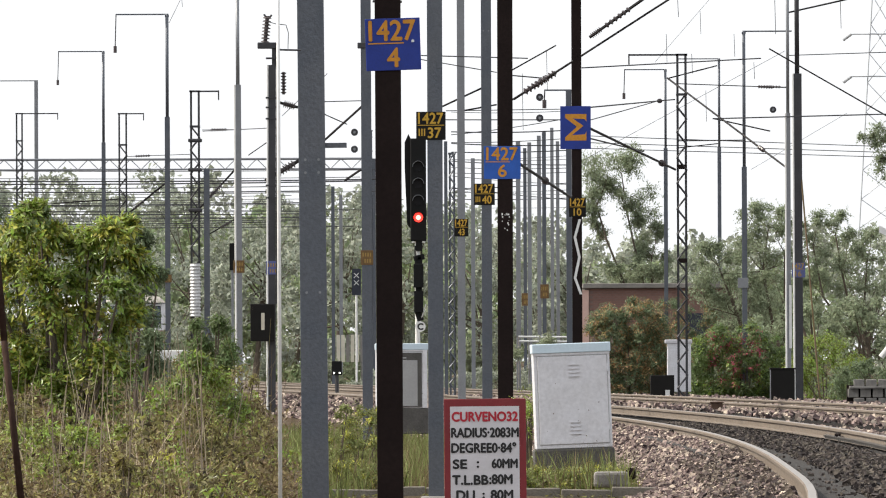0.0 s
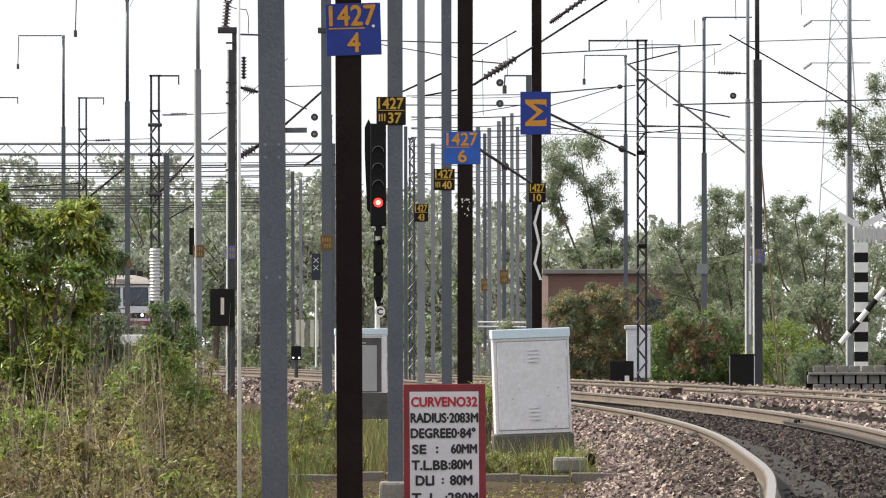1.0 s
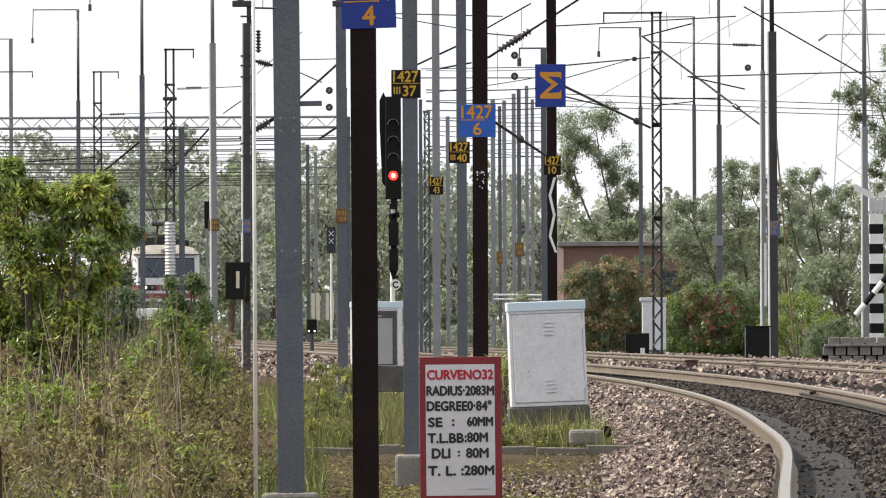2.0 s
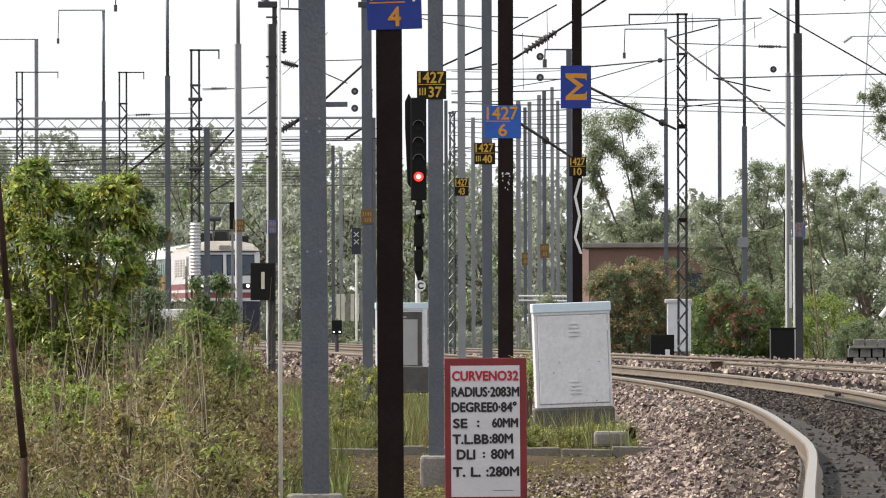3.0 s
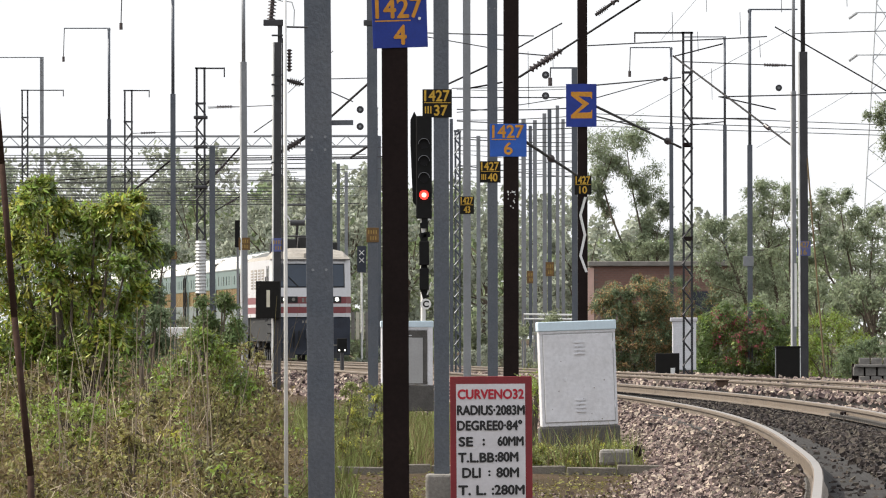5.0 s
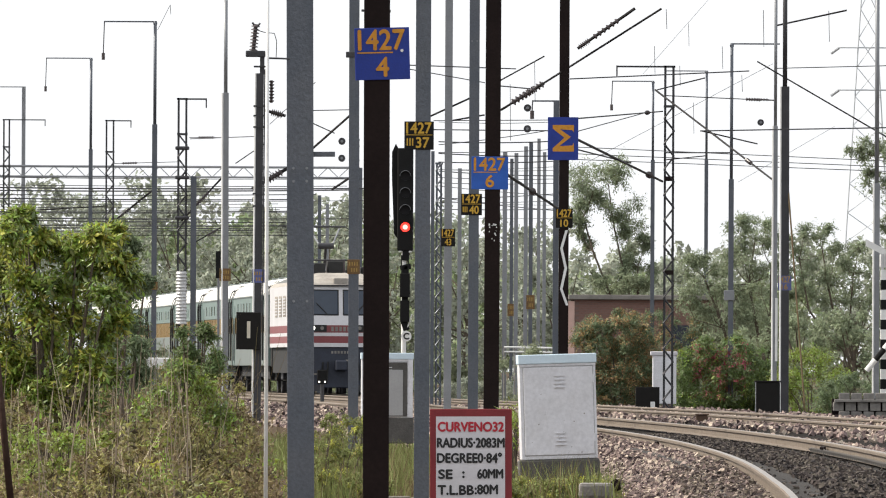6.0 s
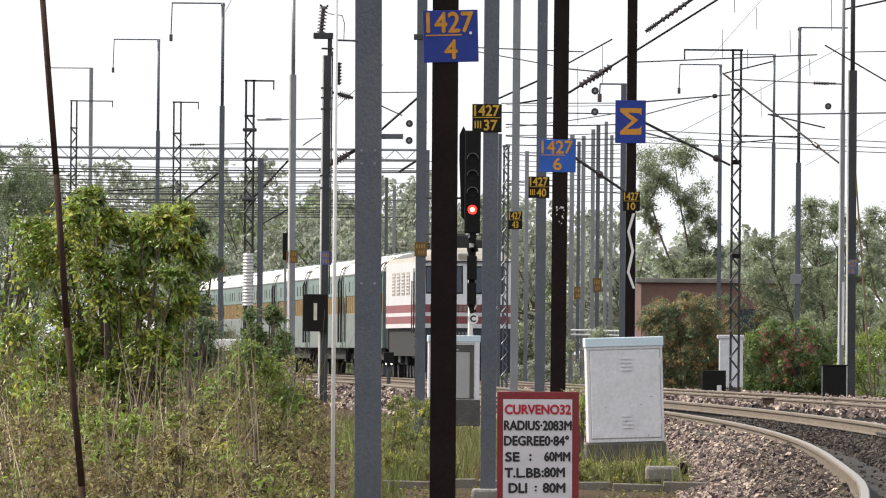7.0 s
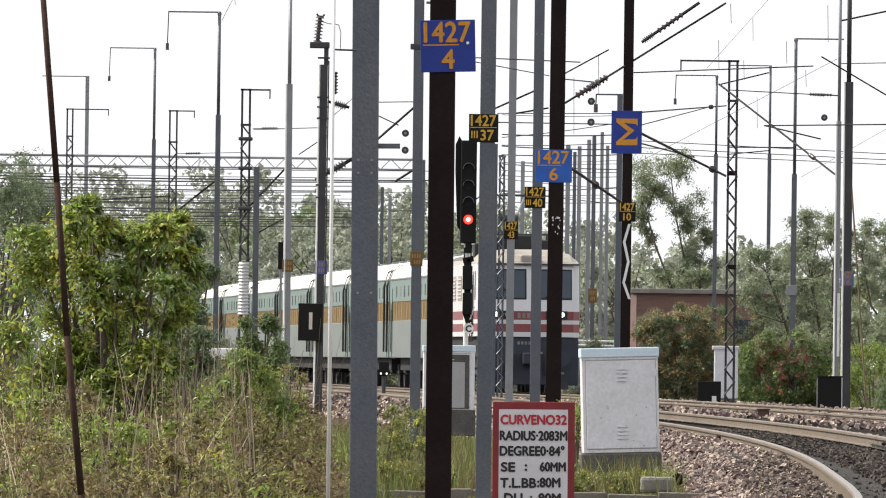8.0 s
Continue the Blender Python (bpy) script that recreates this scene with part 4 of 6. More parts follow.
stay((4.241, 300, 10.144), (5.883, 300, 11.305), 0.05, ((0.12, 0.35, 0.09), (0.5, 0.9, 0.085)))
stay((3.149, 236, 6.219), (6.133, 275, 5.89), 0.03, ((0.84, 0.45, 0.09),))
stay((3.34, 236, 5.899), (5.302, 275, 6.369), 0.018)
stay((5.934, 275, 8.299), (8.75, 266, 5.775), 0.025, ((0.8, 0.35, 0.06),))
stay((8.143, 260, 8.619), (11.48, 260, 6.694), 0.02)
stay((5.979, 275, 8.299), (7.244, 275, 8.621), 0.02)
stay((3.33, 236, 6.601), (6.125, 275, 7.734), 0.018, ((0.8, 0.5, 0.06),))
stay((3.277, 236, 6.295), (5.605, 275, 7.676), 0.012)
stay((6.201, 275, 8.15), (9.099, 275, 8.034), 0.014, ((0.8, 0.4, 0.05),))
stay((6.195, 275, 6.648), (8.672, 300, 7.175), 0.02)
stay((6.165, 275, 6.455), (7.265, 275, 6.57), 0.016)
stay((10.42, 400, 10.076), (12.559, 400, 9.592), 0.03)
stay((8.824, 266, 9.714), (10.608, 266, 10.11), 0.025)
stay((-0.032, 198, 5.702), (0.89, 198, 6.127), 0.02)
stay((0.396, 198, 5.636), (1.038, 198, 5.751), 0.018)
stay((1.256, 190, 6.173), (2.079, 190, 6.631), 0.015)
stay((1.249, 190, 4.581), (3.086, 250, 4.776), 0.03, ((0.5, 0.5, 0.08),))
stay((-1.835, 163, 4.358), (-1.216, 163, 4.911), 0.02)
stay((-2.303, 200, 5.651), (-1.817, 200, 5.433), 0.012)
stay((-3.519, 230, 6.298), (-2.521, 230, 7.226), 0.008)
stay((-4.181, 264, 7.445), (-3.639, 264, 7.301), 0.04, ((0.6, 0.3, 0.1),))
stay((-4.474, 264, 5.449), (-3.401, 264, 6.087), 0.05, ((0.5, 0.5, 0.11),))
stay((-7.115, 300, 5.13), (-5.763, 300, 6.584), 0.03, ((0.45, 0.5, 0.06),))
stay((-11.779, 390, 6.352), (-10.278, 390, 7.568), 0.04, ((0.3, 0.5, 0.07),))
stay((-15.635, 420, 7.233), (-12.91, 420, 7.404), 0.03)
stay((-6.712, 300, 4.528), (-5.737, 300, 5.092), 0.02, ((0.5, 0.35, 0.05),))
stay((-4.899, 264, 6.093), (-4.184, 264, 6.589), 0.015)
stay((-1.241, 160, 3.844), (-1.501, 160, 3.672), 0.02)
for c in ((2.152, 230, 6.685), (2.15, 230, 6.225), (-2.013, 240, 6.147), (-2.015, 240, 5.758), (8.299, 262, 7.148)):
    c = Vector(c)
    on = holder(c)
    pl = part("pulley", tube(new_bm(), c + Vector((0, -0.05, 0)), c + Vector((0, 0.05, 0)), 0.082, n=18), STEEL_DARK, on, "round tensioning pulley")
    pl.matrix_parent_inverse = on.matrix_world.inverted()
    part("hub", tube(new_bm(), c + Vector((0, -0.07, 0)), c + Vector((0, 0.07, 0)), 0.032, n=12), GALV_PALE, pl)

# running wires
W1 = "line_wire"
wire(W1, (3.155, 236, 7.494), (7.212, 236, 7.695), 0.016)
wire(W1, (-0.57, 150, 6.069), (-0.991, 150, 6.078), 0.02)
wire(W1, (-0.386, 190, 6.456), (1.565, 190, 6.397), 0.012)
wire(W1, (-0.387, 190, 6.385), (0.999, 190, 6.143), 0.01)
wire(W1, (-2.648, 230, 6.605), (-1.715, 230, 6.626), 0.012)
wire(W1, (-0.465, 260, 6.883), (3.049, 260, 6.869), 0.016)
wire(W1, (0.098, 260, 7.105), (3.05, 260, 7.136), 0.012)
wire(W1, (1.333, 230, 7.186), (2.203, 230, 7.108), 0.016)
wire(W1, (5.954, 230, 6.198), (10.654, 230, 6.303), 0.016)
wire(W1, (8.791, 266, 8.622), (12.328, 266, 8.723), 0.013)
wire(W1, (9.339, 700, 15.821), (32.416, 700, 14.896), 0.03)
wire(W1, (9.337, 700, 15.367), (32.415, 700, 14.518), 0.03)
wire(W1, (9.335, 700, 14.988), (32.414, 700, 14.215), 0.03)
wire(W1, (4.399, 330, 7.158), (10.835, 330, 10.611), 0.008)
wire(W1, (6.119, 300, 9.423), (8.237, 300, 11.847), 0.006)
wire(W1, (8.863, 300, 6.331), (11.626, 300, 7.941), 0.006)
wire(W1, (-7.823, 300, 10.614), (-7.463, 300, 11.342), 0.008)
wire(W1, (-6.862, 300, 7.496), (-4.183, 264, 6.789), 0.014)
w_ = wire(W1, (-6.894, 300, 7.529), (-5.808, 300, 7.541), 0.012)
insulator(w_, (-6.894, 300, 7.529), (-5.808, 300, 7.541), 0.45, 0.45, 0.05)
w_ = wire(W1, (-11.834, 390, 8.523), (-9.388, 390, 8.598), 0.014)
insulator(w_, (-11.834, 390, 8.523), (-9.388, 390, 8.598), 0.27, 0.55, 0.05)
w_ = wire(W1, (9.035, 300, 8.714), (9.927, 300, 8.694), 0.012)
insulator(w_, (9.035, 300, 8.714), (9.927, 300, 8.694), 0.5, 0.5, 0.045)
for i in range(22):
    d = 360 + 9 * i
    z = 7.4 + 0.025 * i + random.uniform(-0.05, 0.05)
    xa, xb = -17.6 - 0.44 * i + random.uniform(-0.8, 0.8), -4.4 - 0.11 * i + random.uniform(-1.5, 3.0)
    wire("siding_wire", (xa, d, z + random.uniform(-0.08, 0.08)), (xb, d, z + random.uniform(-0.08, 0.08)), random.choice((0.014, 0.02, 0.028)), 0.05, on=gn)
for i in range(18):
    d = 300 + 10 * i
    z = 7.8 + 0.035 * min(i, 17 - i)
    wire("line_wire", (0.26 + 0.009 * i, d, z + random.uniform(-0.3, 0.3)), (3.6 + 0.12 * i, d, z + random.uniform(-0.3, 0.3)), random.choice((0.01, 0.014, 0.02)), 0.04)
wire("guy_wire", (8.918, 260, 5.608), (9.314, 258, -0.259), 0.022, material=STRAW)

for c, drop in (((5.872, 260, 9.907), 0.492), ((6.446, 300, 10.232), 0.811), ((8.392, 300, 10.225), 0.649), ((8.289, 260, 9.897), 0.914), ((10.148, 266, 10.097), 0.791), ((7.174, 300, 9.662), 0.568), ((8.164, 330, 11.87), 0.714), ((2.307, 300, 9.114), 1.622), ((3.007, 300, 9.76), 1.135), ((-7.662, 308, 11.619), 0.283), ((8.837, 350, 9.882), 1.041), ((8.957, 300, 9.412), 0.486)):
    wire("dropper", c, (c[0] + 0.02, c[1], c[2] - drop), 0.009)

# far pylon
pyl = thing("lattice_pylon", (37.759, 900, GROUND), "tall pale lattice pylon in the distance", "pylon")
PH = 34.561 - GROUND
for s in (-1, 1):
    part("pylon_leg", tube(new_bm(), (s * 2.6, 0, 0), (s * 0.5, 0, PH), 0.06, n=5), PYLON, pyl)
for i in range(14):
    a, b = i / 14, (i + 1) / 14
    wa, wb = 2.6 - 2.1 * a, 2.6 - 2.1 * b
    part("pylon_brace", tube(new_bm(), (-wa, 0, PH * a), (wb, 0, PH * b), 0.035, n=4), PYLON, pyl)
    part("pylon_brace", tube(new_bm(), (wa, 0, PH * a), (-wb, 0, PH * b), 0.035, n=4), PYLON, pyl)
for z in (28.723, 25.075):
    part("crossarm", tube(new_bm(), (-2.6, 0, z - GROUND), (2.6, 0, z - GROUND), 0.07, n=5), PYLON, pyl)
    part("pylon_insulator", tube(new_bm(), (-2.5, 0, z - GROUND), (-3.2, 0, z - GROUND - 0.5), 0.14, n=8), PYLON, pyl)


# ---- plants ----
def soup(name, verts, faces, material, parent=None):
    me = bpy.data.meshes.new(name)
    me.from_pydata(verts, [], faces)
    me.materials.append(material)
    ob = new(name, me)
    ob.parent = parent
    return ob


RNG = np.random.default_rng(7)


def leaves(centres, size, spread, count, flat=0.5, tilt=1.0):
    """count leaf blades round each centre (x, y, z, radius): folded four-cornered blades."""
    c = np.repeat(np.asarray(centres, float), count, axis=0)
    n_ = len(c)
    off = RNG.normal(size=(n_, 3))
    off /= np.linalg.norm(off, axis=1)[:, None]
    off *= (RNG.random(n_) ** 0.45)[:, None] * c[:, 3:4] * spread
    p = c[:, :3] + off
    a = RNG.normal(size=(n_, 3))
    a[:, 2] *= tilt
    a /= np.linalg.norm(a, axis=1)[:, None]
    b = np.cross(a, RNG.normal(size=(n_, 3)))
    b /= np.linalg.norm(b, axis=1)[:, None]
    s = size * RNG.uniform(0.6, 1.4, n_)[:, None]
    nrm = np.cross(a, b) * s * 0.18
    v = np.stack([p - a * s, p + b * s * flat - nrm, p + a * s, p - b * s * flat - nrm], 1).reshape(-1, 3)
    i = np.arange(n_) * 4
    f = np.concatenate([np.stack([i, i + 1, i + 2], 1), np.stack([i, i + 2, i + 3], 1)])
    return v.tolist(), f.tolist()


def blades(pos, height, width, lean, bend=0.3):
    """Upright tapering grass blades or stalks at the places pos."""
    pos = np.asarray(pos, float)
    n_ = len(pos)
    h = height * RNG.uniform(0.45, 1.25, n_)
    az = RNG.uniform(0, 2 * math.pi, n_)
    l = lean * np.clip(RNG.normal(size=n_), -1.3, 1.3)
    top = pos + np.stack([np.cos(az) * l * h, np.sin(az) * l * h, h], 1)
    mid = pos * 0.5 + top * 0.5 + np.stack([np.cos(az) * -bend * l * h * 0.5, np.sin(az) * -bend * l * h * 0.5, h * 0.06], 1)
    w = width * RNG.uniform(0.5, 1.3, n_)
    side = np.stack([np.cos(az + 1.57 * RNG.random(n_)), 0.35 * np.sin(az), np.zeros(n_)], 1) * w[:, None]
    v = np.stack([pos - side, pos + side, mid + side * 0.8, mid - side * 0.8, top], 1).reshape(-1, 3)
    i = np.arange(n_) * 5
    f = np.concatenate([np.stack([i, i + 1, i + 2], 1), np.stack([i, i + 2, i + 3], 1), np.stack([i + 3, i + 2, i + 4], 1)])
    return v.tolist(), f.tolist()


def sprays(centres, size, count, per, reach=1.1, flat=0.36, droop=0.35, up=0.35):
    """Leaves set along short shoots that leave each centre (x, y, z, radius): count shoots, per leaves on each."""
    c = np.repeat(np.asarray(centres, float), count, axis=0)
    m_ = len(c)
    d = RNG.normal(size=(m_, 3))
    d[:, 2] = d[:, 2] * 0.8 + up
    d /= np.linalg.norm(d, axis=1)[:, None]
    start = c[:, :3] + RNG.normal(size=(m_, 3)) * c[:, 3:4] * 0.22
    length = c[:, 3] * reach * RNG.uniform(0.55, 1.15, m_)
    k = np.tile((np.arange(per) + 0.6) / per, m_)
    d, start, length = np.repeat(d, per, 0), np.repeat(start, per, 0), np.repeat(length, per)
    n_ = len(d)
    p = start + d * (length * k)[:, None]
    p[:, 2] -= droop * length * k * k
    side = np.cross(d, RNG.normal(size=(n_, 3)))
    side /= np.linalg.norm(side, axis=1)[:, None]
    a = d * 0.55 + side * 0.8 + np.array([0, 0, -0.55]) * RNG.uniform(0.2, 1.3, n_)[:, None]
    a /= np.linalg.norm(a, axis=1)[:, None]
    face = np.array([0, 0, 0.8]) + d * 0.6 + RNG.normal(size=(n_, 3)) * 0.35
    b = np.cross(a, face)
    b /= np.linalg.norm(b, axis=1)[:, None]
    s = size * RNG.uniform(0.6, 1.35, n_)[:, None]
    nrm = np.cross(b, a) * s * 0.2
    v = np.stack([p, p + a * s + b * s * flat - nrm, p + a * s * 2.1 - nrm, p + a * s - b * s * flat - nrm], 1).reshape(-1, 3)
    i = np.arange(n_) * 4
    f = np.concatenate([np.stack([i, i + 1, i + 2], 1), np.stack([i, i + 2, i + 3], 1)])
    return v.tolist(), f.tolist()


def leafy(name, label, x, d, z0, clumps, leaf, count, per, material, stems=6, category="shrub", others=(), droop=0.35, flat=0.36, reach=1.1, thick=0.02):
    """A shrub of leafy shoots. others: (material, part name, shoots, share of the clumps) for leaves of another colour."""
    t = thing(name, (x, d, z0), label, category)
    bm = new_bm()
    for c in clumps[:: max(1, len(clumps) // stems)]:
        mid = (c[0] * 0.45 + RNG.uniform(-0.05, 0.05), c[1] * 0.5, c[2] * 0.5)
        limb(bm, [(c[0] * 0.2, c[1] * 0.2, -0.05), mid, c[:3]], thick + c[2] * 0.006, 0.006)
    part("branching_stem", bm, BARK, t)
    v, f = sprays(clumps, leaf, count, per, reach, flat, droop)
    soup("foliage", v, f, material, t)
    for m_, nm, cnt, share in others:
        pick = [c for c in clumps if RNG.random() < share] or clumps[:1]
        v, f = sprays(pick, leaf, cnt, per, reach * 1.08, flat, droop)
        soup(nm, v, f, m_, t)
    return t


def cloud(n_, wx, wy, z0, z1, r0, r1, shape=None):
    out = []
    while len(out) < n_:
        x, y, u = RNG.uniform(-1, 1), RNG.uniform(-1, 1), RNG.random()
        lim = shape(u) if shape else math.sqrt(max(0, 1 - (2 * u - 1) ** 2)) * 0.8 + 0.25
        if x * x + y * y > lim * lim:
            continue
        out.append((x * wx, y * wy, z0 + (z1 - z0) * u, RNG.uniform(r0, r1)))
    return out


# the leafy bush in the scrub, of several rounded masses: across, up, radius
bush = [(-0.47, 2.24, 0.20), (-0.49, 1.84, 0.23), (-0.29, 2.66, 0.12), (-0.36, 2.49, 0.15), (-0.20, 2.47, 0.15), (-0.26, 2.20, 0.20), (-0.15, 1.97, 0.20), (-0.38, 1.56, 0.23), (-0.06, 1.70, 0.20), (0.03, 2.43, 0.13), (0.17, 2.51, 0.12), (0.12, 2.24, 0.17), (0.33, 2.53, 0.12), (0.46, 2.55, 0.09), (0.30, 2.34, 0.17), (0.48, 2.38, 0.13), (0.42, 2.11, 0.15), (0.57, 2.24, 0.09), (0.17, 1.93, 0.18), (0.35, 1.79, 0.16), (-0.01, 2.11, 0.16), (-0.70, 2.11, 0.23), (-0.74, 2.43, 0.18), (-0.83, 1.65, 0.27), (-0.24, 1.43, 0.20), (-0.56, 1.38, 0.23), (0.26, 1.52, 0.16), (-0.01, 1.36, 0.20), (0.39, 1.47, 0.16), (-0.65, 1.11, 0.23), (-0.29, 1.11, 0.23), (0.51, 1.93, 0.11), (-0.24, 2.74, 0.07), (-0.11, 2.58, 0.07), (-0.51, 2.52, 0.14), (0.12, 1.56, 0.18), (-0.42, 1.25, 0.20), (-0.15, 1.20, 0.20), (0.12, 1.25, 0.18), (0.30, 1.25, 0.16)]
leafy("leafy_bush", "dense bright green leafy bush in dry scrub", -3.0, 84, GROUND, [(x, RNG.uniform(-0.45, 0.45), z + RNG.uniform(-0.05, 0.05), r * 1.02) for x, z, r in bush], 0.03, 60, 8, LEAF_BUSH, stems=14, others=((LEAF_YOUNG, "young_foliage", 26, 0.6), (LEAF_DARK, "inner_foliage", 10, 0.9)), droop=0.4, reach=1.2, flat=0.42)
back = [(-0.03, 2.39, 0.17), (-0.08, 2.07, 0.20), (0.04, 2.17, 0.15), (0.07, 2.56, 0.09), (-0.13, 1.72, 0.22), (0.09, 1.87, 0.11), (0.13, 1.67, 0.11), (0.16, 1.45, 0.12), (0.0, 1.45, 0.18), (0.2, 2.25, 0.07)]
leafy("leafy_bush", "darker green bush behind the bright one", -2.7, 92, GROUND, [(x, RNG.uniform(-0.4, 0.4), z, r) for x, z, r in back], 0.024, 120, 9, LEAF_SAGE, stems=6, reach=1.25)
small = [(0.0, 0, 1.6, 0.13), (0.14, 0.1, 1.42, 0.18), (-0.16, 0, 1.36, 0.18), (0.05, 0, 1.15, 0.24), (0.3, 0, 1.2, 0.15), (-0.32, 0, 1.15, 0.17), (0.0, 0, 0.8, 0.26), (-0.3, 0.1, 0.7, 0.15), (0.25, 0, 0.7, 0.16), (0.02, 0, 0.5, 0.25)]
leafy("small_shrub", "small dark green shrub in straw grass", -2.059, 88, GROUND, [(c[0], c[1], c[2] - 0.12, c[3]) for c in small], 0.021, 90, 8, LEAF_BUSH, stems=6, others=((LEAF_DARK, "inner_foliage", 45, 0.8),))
leafy("small_shrub", "dead-topped dark shrub over the scrub", -2.207, 98, GROUND, cloud(18, 0.26, 0.2, 1.35, 1.92, 0.05, 0.11), 0.02, 60, 7, LEAF_DARK, stems=7)
for x, d, lab in ((-0.927, 118, "leafy green weed by a mast"), (-1.466, 86, "low green shrub in scrub"), (-2.467, 80, "low green shrub in scrub"), (1.921, 113.5, "leafy green weed by a concrete block"), (1.156, 116, "leafy green weed by a concrete block"), (1.72, 116, "leafy green weed by a concrete block"), (-1.12, 113, "leafy green weed by a mast"), (-1.3, 111, "leafy green weed by a mast"), (-1.0, 110.5, "leafy green weed by the kerb"), (-0.62, 111, "leafy green weed by the kerb"), (-0.78, 122, "leafy green weed by a mast"), (1.02, 119, "leafy green weed by the cabinet plinth"), (1.4, 113, "leafy green weed in the verge"), (0.95, 112, "leafy green weed in the verge")):
    hh = (0.3 if x > 0.5 else 1.0 if d > 112 else 0.45) if d > 110 else 0.5
    leafy("weed", lab, x, d, GROUND, cloud(24, 0.2, 0.25, 0.02, hh, 0.05, 0.12), 0.019, 14, 7, LEAF_BUSH if d < 100 else VERGE, stems=5, others=((LEAF_YOUNG, "young_foliage", 6, 0.5),), thick=0.006)


def scatter(n_, x0, x1, d0, d1):
    d = RNG.uniform(d0, d1, n_)
    x = RNG.uniform(x0, x1, n_)
    return np.stack([x, d, np.array([ground_z(a, b) for a, b in zip(x, d)]) - 0.03], 1)


def patchy(p, across, along, seed, least):
    """Only those places where a slow noise is above least, so that things grow in tufts."""
    return p[np.array([noise.noise((q[0] * across, q[1] * along, seed)) for q in p]) > least]


# scrub: straw, weeds and dead twigs; it grows taller away from the camera and to the left
EDGE = -1.2


def scrub_height(x, d):
    far = (d - 66) / 42
    u = min(1.0, max(0.0, (x * 84 / d + 2.0) / 0.8))
    return (1.05 + 0.85 * far) * (1 - 0.52 * u) * (0.76 + 0.6 * noise.noise((x * 1.7, d * 0.3, 2.0)) + 0.25 * noise.noise((x * 4.1, d * 0.6, 5.0)))


def scrub_field(name, label, n_, height, width, lean, material, seed_shift=0.0, inset=0.0):
    p = scatter(n_, -5.4, -0.6, 66, 110)
    clump = np.array([noise.noise((q[0] * 1.4 + seed_shift, q[1] * 0.3, seed_shift)) for q in p])
    keep = (clump > -0.2) & (p[:, 0] < EDGE * p[:, 1] / 84 - np.where(p[:, 1] < 80, 0.5, 0.12) - inset + 0.2 * clump)
    p = p[keep]
    v, f = blades(p, 1.0, width, lean)
    v = np.array(v).reshape(-1, 5, 3)
    grow = np.array([scrub_height(q[0], q[1]) for q in p]) * height
    v[:, :, 2] = GROUND + (v[:, :, 2] - GROUND) * grow[:, None]
    tagged(soup(name, v.reshape(-1, 3).tolist(), f, material), label, "grass", kind="stuff")


scrub_field("straw_grass", "tangled dry straw grass and stalks", 5000, 0.85, 0.006, 0.6, STRAW)
scrub_field("weed_grass", "green weeds growing through straw", 2600, 0.7, 0.008, 0.6, GRASS, 3.3)
scrub_field("dead_twigs", "grey dead twigs standing in the scrub", 5000, 1.05, 0.0045, 0.9, TWIG, 7.1, 0.35)


def scrub_leaves(label, n_, size, count, material, shift):
    q = scatter(n_ * 3, -5.4, -0.8, 66, 110)
    w = np.array([noise.noise((c[0] * 1.6 + shift, c[1] * 0.35, shift)) for c in q])
    q = q[(w > 0.0) & (q[:, 0] < (EDGE - 0.05) * q[:, 1] / 84 - np.where(q[:, 1] < 80, 0.12, 0.0))][:n_]
    h = np.array([scrub_height(c[0], c[1]) for c in q]) * RNG.uniform(0.25, 1.0, len(q))
    c = np.concatenate([q[:, :2], (GROUND + h)[:, None], RNG.uniform(0.05, 0.14, len(q))[:, None]], 1)
    v, f = leaves(c, size, 1.3, count, 0.42)
    tagged(soup("scrub_leaves", v, f, material), label, "scrub", kind="stuff")


scrub_leaves("small yellow-green scrub leaves", 560, 0.025, 34, GRASS, 1.0)
scrub_leaves("withered brown scrub leaves", 650, 0.022, 34, STRAW, 4.0)
scrub_leaves("fresh green leaves low in the scrub", 260, 0.026, 40, LEAF_BUSH, 8.0)
scrub_leaves("olive and russet scrub leaves", 520, 0.022, 36, LEAF_BROWN, 11.0)

# single low bushes that give the scrub its lit tops and dark hollows
SCRUB_KINDS = ((LEAF_BUSH, "low green bush in the scrub"), (GRASS, "low olive weed bush in the scrub"), (LEAF_BROWN, "withered brown bush in the scrub"), (LEAF_YOUNG, "low yellow-green bush in the scrub"), (STRAW, "dry straw-coloured bush in the scrub"))
for i in range(95):
    d = 70 + 36 * RNG.random() ** 0.8
    x = -(1.5 + 3.4 * RNG.random()) * d / 84 - (0.25 if d < 80 else 0.0)
    hh = max(0.25, scrub_height(x, d) * RNG.uniform(0.75, 1.05))
    m_, lab = SCRUB_KINDS[int(RNG.choice(5, p=(0.2, 0.16, 0.29, 0.08, 0.27)))]
    leafy("scrub_bush", lab, x, d, GROUND, cloud(13, 0.26, 0.3, hh * 0.5, hh, 0.06, 0.15), 0.02, 21, 7, m_, stems=7, thick=0.004)


